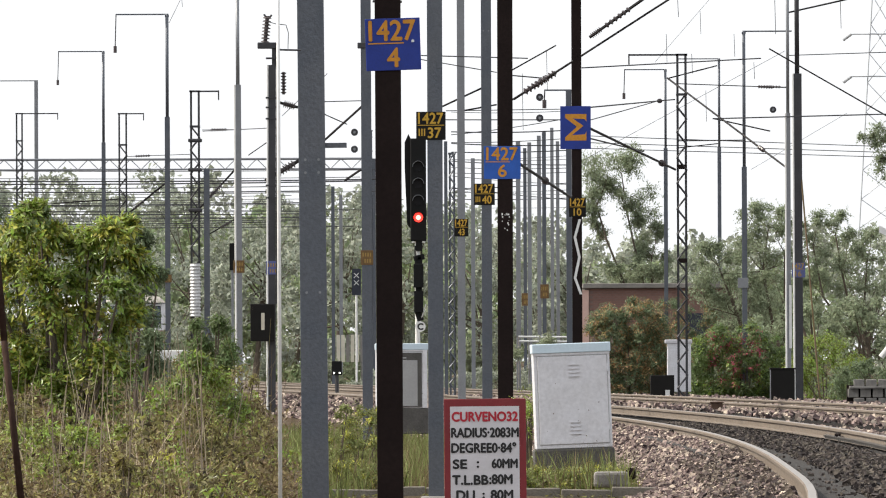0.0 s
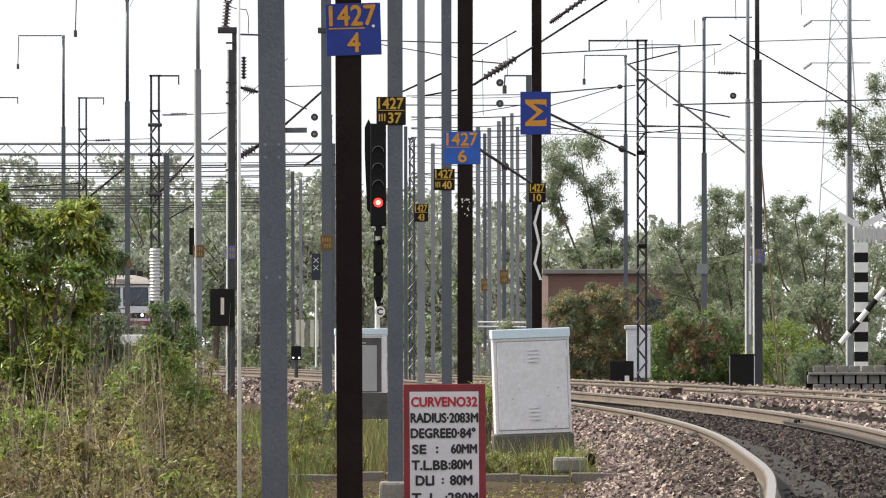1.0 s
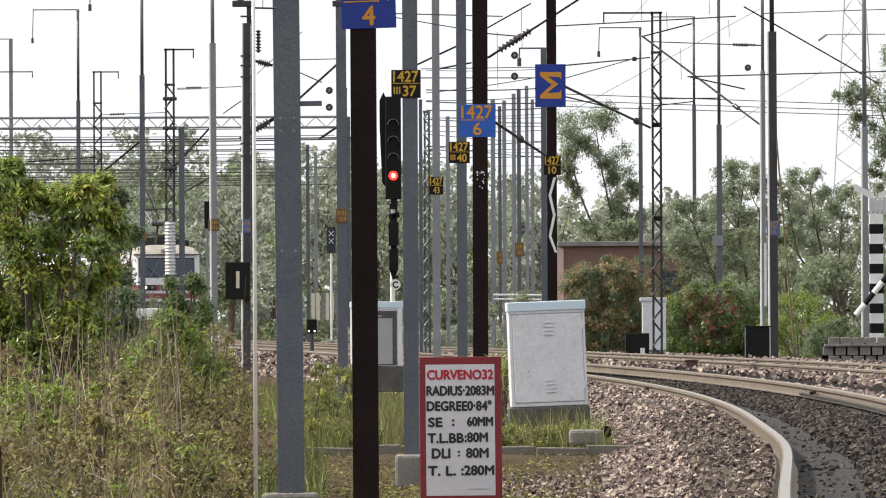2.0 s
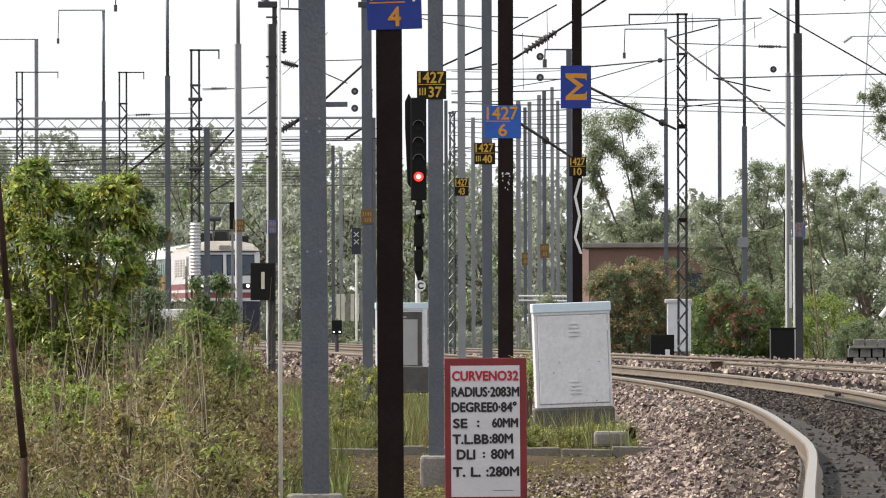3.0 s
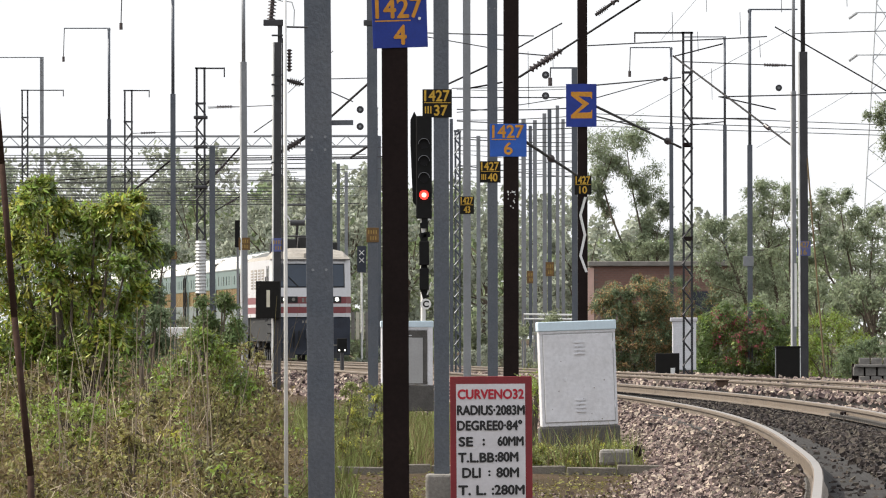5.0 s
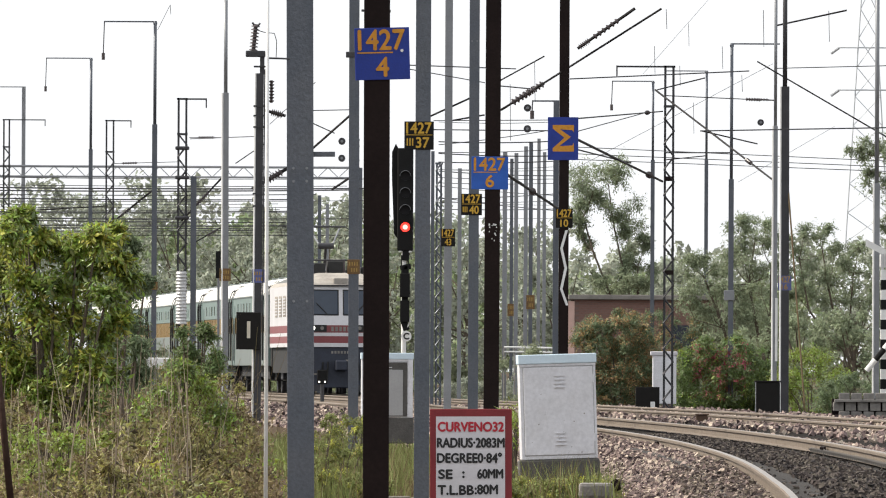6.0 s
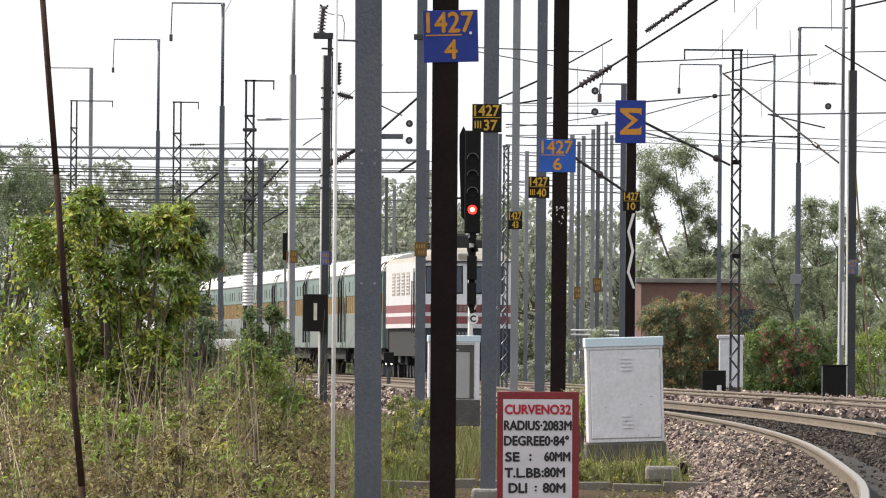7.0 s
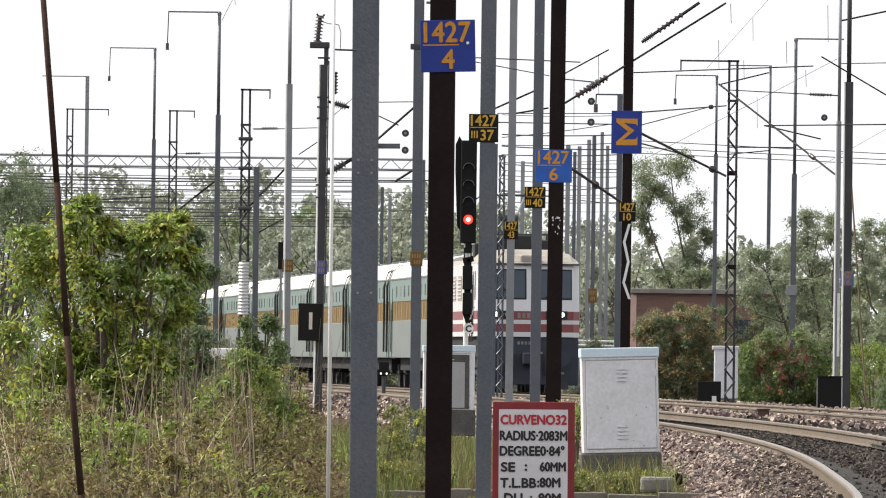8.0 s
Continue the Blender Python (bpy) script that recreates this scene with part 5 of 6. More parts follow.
def bent_stalks(name, label, n_, x0, x1, d0, d1, h0, h1, sway, r, material, fallen=0.0):
    """Long bare stems, each a curved three-sided reed; fallen bends their tips to the ground."""
    verts, faces = [], []
    p = scatter(n_, x0, x1, d0, d1)
    for q in p:
        h = RNG.uniform(h0, h1)
        az = RNG.uniform(0, 2 * math.pi)
        sw = sway * min(1.3, max(-1.3, RNG.normal())) * h
        n0 = len(verts)
        for k in range(6):
            u = k / 5
            x = q[0] + math.cos(az) * sw * u * u
            y = q[1] + math.sin(az) * sw * u * u
            z = q[2] + h * (u - fallen * u * u * u)
            rr = r * (1 - 0.7 * u)
            for m_ in range(3):
                verts.append((x + rr * math.cos(2.1 * m_), y + rr * math.sin(2.1 * m_), z))
        for k in range(5):
            for m_ in range(3):
                a, b = n0 + 3 * k + m_, n0 + 3 * k + (m_ + 1) % 3
                faces.append((a, b, b + 3, a + 3))
    tagged(soup(name, verts, faces, material), label, "grass", kind="stuff")


bent_stalks("reed_stalks", "tall thin brown reed stalks in the scrub", 110, -3.6, -1.7, 70, 90, 0.8, 1.75, 0.12, 0.0075, TWIG)
bent_stalks("reed_stalks", "slender straw stems rising over the scrub", 160, -4.2, -1.5, 84, 104, 1.0, 2.0, 0.2, 0.005, STRAW)
bent_stalks("fallen_stalks", "pale dead stems arching through the scrub", 620, -3.6, -1.85, 68, 88, 0.45, 1.15, 0.75, 0.0075, TWIG, 0.55)

# grass beside the kerb and round the cabinets, in tufts
p = np.concatenate([patchy(scatter(9000, -1.5, -0.1, 109.2, 136), 2.6, 0.45, 4.0, 0.08), patchy(scatter(2600, 0.3, 2.1, 109.2, 120), 3.0, 0.6, 6.0, 0.15)])
v, f = blades(p, 0.46, 0.006, 0.45)
tagged(soup("verge_grass", v, f, VERGE), "bright green verge grass behind the kerb", "grass", kind="stuff")
p = np.concatenate([patchy(scatter(3000, -1.5, -0.1, 109.2, 140), 2.2, 0.4, 14.0, 0.1), patchy(scatter(700, 0.3, 2.1, 109.2, 120), 3.0, 0.6, 16.0, 0.1)])
v, f = blades(p, 0.5, 0.005, 0.5)
tagged(soup("dry_verge_grass", v, f, STRAW), "dry yellow grass in the verge", "grass", kind="stuff")
p = patchy(scatter(14000, -1.9, 1.9, 66, 108), 1.2, 0.3, 3.0, -0.1)
v, f = blades(p, 0.06, 0.005, 0.8)
tagged(soup("short_straw", v, f, STRAW), "short worn straw on bare soil", "grass", kind="stuff")
p = patchy(scatter(16000, -1.6, 2.2, 70, 108), 2.2, 0.5, 9.0, 0.16)
v, f = blades(p, 0.06, 0.006, 0.7)
tagged(soup("short_weeds", v, f, GRASS), "short mossy weeds on bare soil", "grass", kind="stuff")
q = patchy(scatter(9000, -1.6, 2.0, 88, 109), 1.6, 0.5, 21.0, -0.25)
v, f = leaves(np.concatenate([q[:, :2], q[:, 2:] + 0.04, np.full((len(q), 1), 0.04)], 1), 0.022, 1.0, 2, 0.4, 0.3)
tagged(soup("leaf_litter", v, f, LEAF_BROWN), "withered brown leaves lying on bare soil", "leaf litter", kind="stuff")

p = np.concatenate([patchy(scatter(6000, -3.2, 0.9, 139, 205), 1.5, 0.2, 2.0, -0.1), patchy(scatter(1200, -1.5, -0.9, 92, 108), 2.0, 0.5, 8.0, 0.0)])
v, f = blades(p, 0.3, 0.01, 0.5)
tagged(soup("rough_grass", v, f, VERGE), "rough grass tufts on soil behind the verge", "grass", kind="stuff")


# ---- trees ----
def tree(label, x, d, h, crown, n_, leaf, count, material, trunk=0.16, base=0.25, name="tree", shape=None):
    t = thing(name, (x, d, GROUND), label, "tree", "trees")
    cl = cloud(n_, crown, crown * 0.8, h * base, h, crown * 0.14, crown * 0.3, shape)
    bm = new_bm()
    top = Vector((0.06 * h, 0, h * 0.55))
    tube(bm, (0, 0, 0), top, trunk, trunk * 0.5, n=8)
    for c in cl[::3]:
        s = top * RNG.uniform(0.5, 1.0)
        mid = s * 0.5 + Vector(c[:3]) * 0.5 + Vector((0, 0, 0.1))
        tube(bm, s, mid, trunk * 0.3, trunk * 0.18, n=5)
        tube(bm, mid, c[:3], trunk * 0.18, trunk * 0.06, n=5)
    part("trunk", bm, BARK, t)
    v, f = leaves(cl, leaf, 1.1, count, 0.55)
    soup("crown", v, f, material, t)
    return t


def limbed_tree(label, x, d, masses, material, leaf, count, per, trunk, forks, reach=1.15, depth=0.9):
    """A tree by its leaf masses (across, up, radius); forks: bent limbs as lists of (across, up)."""
    t = thing("tree", (x, d, GROUND), label, "tree", "trees")
    bm = new_bm()
    ends = []
    for pts in forks:
        path = [(a, depth * 0.3 * RNG.uniform(-1, 1) * (k > 0), z) for k, (a, z) in enumerate(pts)]
        path[0] = (path[0][0], 0.0, path[0][2])
        limb(bm, path, trunk, trunk * 0.35, 7)
        ends += path[1:]
    cl = []
    for a, z, r in masses:
        y0 = RNG.uniform(-depth, depth)
        for k in range(4):
            cl.append((a + RNG.normal() * r * 0.55, y0 + RNG.normal() * r * 0.6, z + RNG.normal() * r * 0.45, r * RNG.uniform(0.55, 0.95)))
        near = min(ends, key=lambda e: abs(e[0] - a) + abs(e[2] - z) + 2.0 * (e[2] > z))
        mid = ((near[0] + a) / 2 + RNG.normal() * 0.1, (near[1] + y0) / 2, (near[2] + z) / 2 - 0.08)
        limb(bm, [near, mid, (a, y0, z)], trunk * 0.3, trunk * 0.1, 5)
        for c in cl[-4:]:
            limb(bm, [(a, y0, z), c[:3]], trunk * 0.12, trunk * 0.05, 4)
    part("trunk", bm, BARK, t)
    v, f = sprays(cl, leaf, count, per, reach, 0.4, 0.3)
    soup("crown", v, f, material, t)
    return t


limbed_tree("airy green tree behind the masts", 6.9, 420, [(-0.8, 9.2, 0.68), (0.0, 9.5, 0.79), (0.6, 9.2, 0.57), (-0.6, 8.4, 0.64), (0.2, 8.5, 0.57), (0.4, 7.7, 0.57), (1.1, 7.5, 0.64), (0.8, 6.9, 0.41), (-0.8, 7.3, 0.45), (-0.6, 6.6, 0.34), (1.4, 6.2, 0.5), (1.7, 6.6, 0.27), (1.0, 5.8, 0.41), (1.6, 5.5, 0.45), (0.6, 5.1, 0.45), (0.0, 5.0, 0.41), (1.9, 5.0, 0.34), (1.2, 4.9, 0.45), (-0.8, 7.9, 0.5)], LEAF_TREE, 0.055, 50, 8, 0.06, [[(0.9, 0.0), (0.5, 4.2), (-0.3, 6.2), (-0.7, 7.6), (-0.3, 8.6)], [(0.9, 0.0), (1.2, 4.3), (0.8, 6.0), (0.5, 7.4), (0.3, 8.9)], [(0.9, 0.0), (1.5, 4.5), (1.5, 5.6)]])
limbed_tree("dense dark thorn tree behind the lattice mast", 9.9, 330, [(-1.7, 4.8, 0.36), (-1.3, 5.0, 0.39), (-0.8, 4.8, 0.39), (-1.5, 4.2, 0.45), (-0.9, 4.0, 0.5), (-0.3, 6.0, 0.36), (0.2, 6.2, 0.39), (0.8, 6.0, 0.36), (0.1, 5.5, 0.5), (0.6, 5.4, 0.5), (1.0, 5.7, 0.32), (-0.3, 4.9, 0.45), (0.2, 4.8, 0.54), (0.8, 4.7, 0.5), (-0.1, 4.0, 0.54), (0.6, 3.9, 0.54), (-1.7, 3.5, 0.45), (-1.0, 3.4, 0.5), (-0.3, 3.2, 0.5), (0.4, 3.1, 0.54), (1.1, 3.3, 0.45), (1.3, 4.7, 0.32)], LEAF_TREE, 0.042, 38, 8, 0.07, [[(0.3, 0.0), (0.5, 2.6), (0.2, 4.2), (0.4, 5.6)], [(0.3, 0.0), (-0.6, 2.8), (-1.2, 4.4)], [(0.3, 0.0), (0.9, 3.0), (0.9, 4.8)]])
limbed_tree("lacy green thorn tree with curved stems", 12.6, 330, [(-0.8, 5.8, 0.32), (-0.3, 5.7, 0.36), (0.1, 5.9, 0.25), (-0.9, 5.2, 0.36), (-0.4, 5.1, 0.39), (0.2, 5.2, 0.36), (-0.7, 4.5, 0.39), (-0.1, 4.4, 0.39), (0.6, 4.7, 0.32), (0.9, 5.3, 0.27), (0.7, 4.2, 0.39), (0.3, 3.7, 0.39), (-0.5, 3.8, 0.36), (1.1, 3.7, 0.36), (1.1, 4.6, 0.32), (-1.0, 3.9, 0.32), (0.0, 3.0, 0.39), (0.9, 3.0, 0.39), (-0.7, 3.0, 0.39), (-1.4, 2.8, 0.36)], LEAF_TREE, 0.042, 26, 8, 0.055, [[(0.3, 0.0), (0.1, 2.4), (-0.6, 3.4), (-0.9, 5.0)], [(0.3, 0.0), (0.3, 2.8), (0.0, 4.2), (-0.2, 5.4)], [(0.3, 0.0), (0.7, 3.0), (0.8, 4.6)]])
limbed_tree("tall airy tree at the roadside", 19.0, 410, [(-2.2, 10.1, 0.4), (-1.6, 10.4, 0.49), (-1.0, 10.6, 0.55), (-1.7, 9.3, 0.44), (-1.0, 9.6, 0.55), (-1.3, 8.6, 0.49), (-0.6, 8.8, 0.44), (-0.7, 8.0, 0.49), (-1.1, 7.3, 0.33), (-0.6, 6.8, 0.33), (-0.4, 11.5, 0.55), (0.0, 10.0, 0.66), (0.3, 8.4, 0.66), (0.0, 7.1, 0.62), (0.6, 10.9, 0.6), (0.9, 9.4, 0.6), (0.9, 7.6, 0.6), (0.5, 12.2, 0.6)], LEAF_TREE, 0.055, 36, 8, 0.09, [[(0.6, 0.0), (0.3, 5.5), (-0.3, 8.0), (-0.9, 9.8)], [(0.6, 0.0), (0.6, 6.0), (0.3, 9.2), (0.1, 11.4)]])
tree("haze-pale green tree beyond the hut", 8.162, 430, 5.6, 1.6, 34, 0.075, 110, LEAF_FAR, base=0.2)
for x, d, h, c, base in ((9.92, 350, 4.8, 1.5, 0.12), (11.32, 352, 4.4, 1.3, 0.2), (13.84, 345, 5.6, 1.4, 0.1), (15.3, 350, 5.2, 1.3, 0.1), (8.9, 310, 2.9, 1.0, 0.1), (10.64, 305, 3.3, 1.2, 0.1), (11.85, 295, 3.2, 1.1, 0.1)):
    tree("spreading haze-pale green thorn tree", x, d, h, c, 40, 0.056, 110, LEAF_TREE, base=base)
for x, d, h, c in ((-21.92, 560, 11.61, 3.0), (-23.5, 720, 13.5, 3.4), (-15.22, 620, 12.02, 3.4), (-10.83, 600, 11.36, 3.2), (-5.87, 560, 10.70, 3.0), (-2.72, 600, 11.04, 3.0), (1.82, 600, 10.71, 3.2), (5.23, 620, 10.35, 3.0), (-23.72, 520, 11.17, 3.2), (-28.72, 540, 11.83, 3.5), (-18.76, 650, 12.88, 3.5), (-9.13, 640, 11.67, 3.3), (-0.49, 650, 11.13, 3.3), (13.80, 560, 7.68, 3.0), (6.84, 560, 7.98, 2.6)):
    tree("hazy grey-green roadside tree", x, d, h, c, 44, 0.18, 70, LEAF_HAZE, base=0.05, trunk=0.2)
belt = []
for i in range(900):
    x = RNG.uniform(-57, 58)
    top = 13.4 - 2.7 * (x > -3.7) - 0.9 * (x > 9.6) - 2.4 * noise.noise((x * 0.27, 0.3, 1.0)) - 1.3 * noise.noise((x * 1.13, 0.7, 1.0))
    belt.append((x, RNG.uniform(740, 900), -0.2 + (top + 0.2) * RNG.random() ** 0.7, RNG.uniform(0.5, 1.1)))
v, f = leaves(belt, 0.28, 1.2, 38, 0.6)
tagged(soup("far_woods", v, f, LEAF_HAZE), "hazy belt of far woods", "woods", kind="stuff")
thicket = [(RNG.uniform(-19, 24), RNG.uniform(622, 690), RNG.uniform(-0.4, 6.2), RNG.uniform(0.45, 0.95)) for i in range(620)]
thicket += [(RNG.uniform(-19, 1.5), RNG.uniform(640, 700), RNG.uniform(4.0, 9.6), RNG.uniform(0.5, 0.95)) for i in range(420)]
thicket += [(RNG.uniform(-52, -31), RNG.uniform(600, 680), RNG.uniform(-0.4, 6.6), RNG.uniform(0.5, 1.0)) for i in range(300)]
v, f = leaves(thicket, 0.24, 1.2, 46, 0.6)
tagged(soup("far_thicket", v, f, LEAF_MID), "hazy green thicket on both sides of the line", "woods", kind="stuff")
leafy("tree", "dense blue-green tree beyond the bush", -9.55, 200, GROUND, cloud(64, 1.15, 0.9, 1.0, 5.7, 0.2, 0.4), 0.034, 46, 8, LEAF_SAGE, stems=10, category="tree", thick=0.05)


def hedge(label, x0, x1, h, d, material, leaf, count, n_, others=(), bloom=None, depth=0.9):
    cl = []
    for i in range(n_):
        u = RNG.uniform(-1, 1)
        cl.append((u * (x1 - x0) / 2, RNG.uniform(-depth, depth), RNG.uniform(0.08, 1.0) * h * (1 - 0.25 * u * u) - 0.12, RNG.uniform(0.15, 0.32)))
    h_ = leafy("shrub", label, (x0 + x1) / 2, d, GROUND, cl, leaf * 0.95, max(10, count // 7), 7, material, stems=8, others=others)
    if bloom:
        v, f = sprays([(c[0], c[1] - 0.4, c[2], c[3]) for c in cl if abs(c[0] - bloom[0]) < bloom[2] and abs(c[2] - bloom[1]) < bloom[2]], leaf * 0.65, 7, 5, 1.25)
        soup("bloom_spray", v, f, BLOOM, h_)
    return h_


hedge("round green shrub with crimson blooms", 7.15, 9.91, 2.54, 300, LEAF_DARK, 0.045, 260, 170, others=((LEAF_BUSH, "young_foliage", 18, 0.6),), bloom=(-0.2, 1.45, 0.75))
hedge("olive and russet shrubs before the brick hut", 4.64, 7.44, 3.56, 335, LEAF_SAGE, 0.045, 200, 260, others=((LEAF_RUSSET, "russet_foliage", 20, 0.6),))
hedge("russet shrub below the hut wall", 6.36, 9.76, 3.56, 350, LEAF_SAGE, 0.045, 180, 110, others=((LEAF_RUSSET, "russet_foliage", 16, 0.5),))
hedge("bright green shrub beside the dark mast", 9.26, 11.06, 2.16, 278, LEAF_BUSH, 0.04, 240, 60)
hedge("green shrubs behind the block wall", 10.08, 12.69, 1.63, 268, LEAF_SAGE, 0.04, 240, 70)
hedge("green shrub beyond the cabinet", 0.91, 1.11, 1.60, 128, LEAF_BUSH, 0.024, 160, 12, depth=0.3)
hedge("green shrubs between the distant masts", 1.89, 4.03, 2.28, 330, LEAF_FAR, 0.06, 200, 40)
hedge("low haze-pale shrubs beyond the sidings", -11.65, -8.25, 2.68, 340, LEAF_FAR, 0.06, 160, 60)
hedge("low haze-pale shrubs beyond the tracks", -4.9, 5.38, 2.31, 440, LEAF_FAR, 0.08, 150, 120)
hedge("low haze-pale shrubs beyond the tracks", -3.6, 5.07, 1.25, 415, LEAF_HAZE, 0.07, 120, 110)


# ---- train ----
def shell(bm, w, z0, z1, y0, y1, crown, steps=8):
    """A body with upright sides and a rounded roof."""
    side = [(-w / 2, z0), (-w / 2, z1)]
    arc = [(-w / 2 * math.cos(math.pi * i / steps), z1 + crown * math.sin(math.pi * i / steps)) for i in range(1, steps)]
    return prism(bm, side + arc + [(w / 2, z1), (w / 2, z0)], y0, y1)


def bogie(parent, y, wheels=(-1.3, 1.3)):
    bg = part("bogie", box(new_bm(), -1.15, y - 1.9, 0.45, 1.15, y + 1.9, 0.8, 0.05), RUBBER, parent, "dark grimy bogie frame")
    for wy in wheels:
        for s in (-1, 1):
            part("wheel", tube(new_bm(), (s * 0.78, y + wy, 0.46), (s * 0.92, y + wy, 0.46), 0.46, n=20), STEEL_DARK, bg)
    for s in (-1, 1):
        part("spring_box", box(new_bm(), s * 1.15, y - 0.5, 0.5, s * 1.3, y + 0.5, 1.0, 0.04), STEEL_DARK, bg)


def locomotive():
    """Length along +y from its front at y = 0; front faces -y."""
    t = thing("electric_locomotive", (0, 330, 0), "white electric locomotive with maroon stripes and sooty apron", "locomotive")
    L, w = 16.2, 3.05
    bands = ((1.67, 1.81, LOCO_WHITE, "white lower stripe"), (1.81, 2.05, LOCO_MAROON, "maroon stripe"), (2.05, 2.17, LOCO_WHITE, "white stripe"), (2.17, 2.43, LOCO_MAROON, "maroon stripe"), (2.43, 3.83, LOCO_WHITE, "white body side"))
    for za, zb, m_, lab in bands:
        slope = 0.0 if zb < 2.5 else 0.3
        bm = new_bm()
        a = [bm.verts.new(q) for q in ((-w / 2, 0.35, za), (-w / 2 + 0.2, 0, za), (w / 2 - 0.2, 0, za), (w / 2, 0.35, za), (w / 2, L, za), (-w / 2, L, za))]
        b = [bm.verts.new(q) for q in ((-w / 2, 0.35 + slope, zb), (-w / 2 + 0.2, slope, zb), (w / 2 - 0.2, slope, zb), (w / 2, 0.35 + slope, zb), (w / 2, L, zb), (-w / 2, L, zb))]
        bm.faces.new(a)
        bm.faces.new(b)
        for i in range(6):
            bm.faces.new((a[i], a[(i + 1) % 6], b[(i + 1) % 6], b[i]))
        bmesh.ops.recalc_face_normals(bm, faces=bm.faces)
        part("body_band", bm, m_, t, lab)
    # domed cab roof, then the lower machine-room roof behind it
    rf = new_bm()
    low = [(-w / 2, 3.83), (-w / 2 + 0.12, 3.98), (-0.9, 4.02), (0.9, 4.02), (w / 2 - 0.12, 3.98), (w / 2, 3.83)]
    prism(rf, low, 3.0, L)
    rings = []
    for y, k in ((0.26, 0.0), (0.34, 0.2), (0.55, 0.52), (0.9, 0.8), (1.4, 0.95), (3.0, 1.0)):
        rings.append([rf.verts.new((q, y, 3.832 + h * k)) for q, h in ((-w / 2, 0.0), (-w / 2 + 0.05, 0.14), (-w / 2 + 0.25, 0.33), (-0.7, 0.46), (0.7, 0.46), (w / 2 - 0.25, 0.33), (w / 2 - 0.05, 0.14), (w / 2, 0.0))])
    for r0, r1 in zip(rings, rings[1:]):
        for i in range(7):
            rf.faces.new((r0[i], r0[i + 1], r1[i + 1], r1[i]))
    rf.faces.new(rings[-1])
    bmesh.ops.recalc_face_normals(rf, faces=rf.faces)
    part("roof", rf, LOCO_ROOF, t, "dusty grey-brown domed cab roof")
    part("rain_strip", box(new_bm(), -w / 2 + 0.02, 0.2, 3.8, w / 2 - 0.02, 0.26, 3.845), STEEL_DARK, t)

    def raked(x0, x1, z0, z1, out, deep):
        """A plate lying on the raked front, out metres proud of it."""
        g = new_bm()
        ya, yb = 0.3 * (z0 - 2.43) / 1.4 - out, 0.3 * (z1 - 2.43) / 1.4 - out
        q = [g.verts.new(v_) for v_ in ((x0, ya, z0), (x1, ya, z0), (x1, yb, z1), (x0, yb, z1), (x0, ya + deep, z0), (x1, ya + deep, z0), (x1, yb + deep, z1), (x0, yb + deep, z1))]
        for face in ((0, 1, 2, 3), (7, 6, 5, 4), (0, 4, 5, 1), (1, 5, 6, 2), (2, 6, 7, 3), (3, 7, 4, 0)):
            g.faces.new([q[k] for k in face])
        bmesh.ops.bevel(g, geom=list(g.edges), offset=0.012, segments=1, affect="EDGES")
        bmesh.ops.recalc_face_normals(g, faces=g.faces)
        return g

    for s in (-1, 1):
        x0, x1 = sorted((s * 0.11, s * 1.24))
        scr = part("windscreen", raked(x0, x1, 2.81, 3.64, 0.03, 0.05), GLASS, t, "dark blue tinted windscreen")
        part("gasket", raked(x0 - 0.04, x1 + 0.04, 2.77, 3.68, 0.012, 0.03), RUBBER, scr)
        part("wiper", tube(new_bm(), (s * 0.45, 0.03, 2.79), (s * 0.85, 0.08, 3.2), 0.016), RUBBER, scr)
        part("headlamp_case", box(new_bm(), min(s * 0.5, s * 1.14), -0.03, 2.2, max(s * 0.5, s * 1.14), 0.0, 2.44, 0.01), RUBBER, t)
        part("headlamp", tube(new_bm(), (s * 0.98, -0.045, 2.33), (s * 0.98, -0.031, 2.33), 0.075, n=14), LAMP_WHITE, t, "lit white headlamp")
        part("marker_lamp", tube(new_bm(), (s * 0.66, -0.045, 2.33), (s * 0.66, -0.031, 2.33), 0.065, n=12), CONCRETE, t)
        part("buffer", tube(new_bm(), (s * 0.95, -0.45, 1.02), (s * 0.95, 0.1, 1.02), 0.12, n=12), LOCO_NAVY, t)
        part("buffer_head", tube(new_bm(), (s * 0.95, -0.5, 1.02), (s * 0.95, -0.45, 1.02), 0.24, n=18), LOCO_NAVY, t)
        for y, ya, za, zb, m_ in ((0.95, 1.25, 2.75, 3.6, GLASS), (1.75, 1.83, 1.75, 3.6, RUBBER), (2.42, 2.5, 1.75, 3.6, RUBBER), (1.95, 2.3, 2.75, 3.5, GLASS)):
            part("side_window" if m_ is GLASS else "door_gap", box(new_bm(), s * (w / 2 - 0.01), y, za, s * (w / 2 + 0.012), ya, zb), m_, t)
        for y in (4.2, 6.6, 9.0, 11.4):
            grille = part("louvre_grille", box(new_bm(), s * (w / 2 - 0.01), y, 2.75, s * (w / 2 + 0.012), y + 1.6, 3.5), LOCO_ROOF, t, "grey ventilation grille")
            for k in range(6):
                part("grille_slat", box(new_bm(), s * (w / 2 + 0.013), y + 0.05, 2.82 + 0.11 * k, s * (w / 2 + 0.03), y + 1.55, 2.86 + 0.11 * k), LOCO_WHITE, grille)
        for y in (1.68, 2.58):
            part("handrail", tube(new_bm(), (s * (w / 2 + 0.04), y, 1.5), (s * (w / 2 + 0.04), y, 3.2), 0.02), STEEL_DARK, t)
        for k in range(4):
            part("cab_step", box(new_bm(), s * (w / 2 - 0.25), 1.85, 0.35 + 0.34 * k, s * (w / 2 + 0.02), 2.4, 0.39 + 0.34 * k), STEEL_DARK, t)
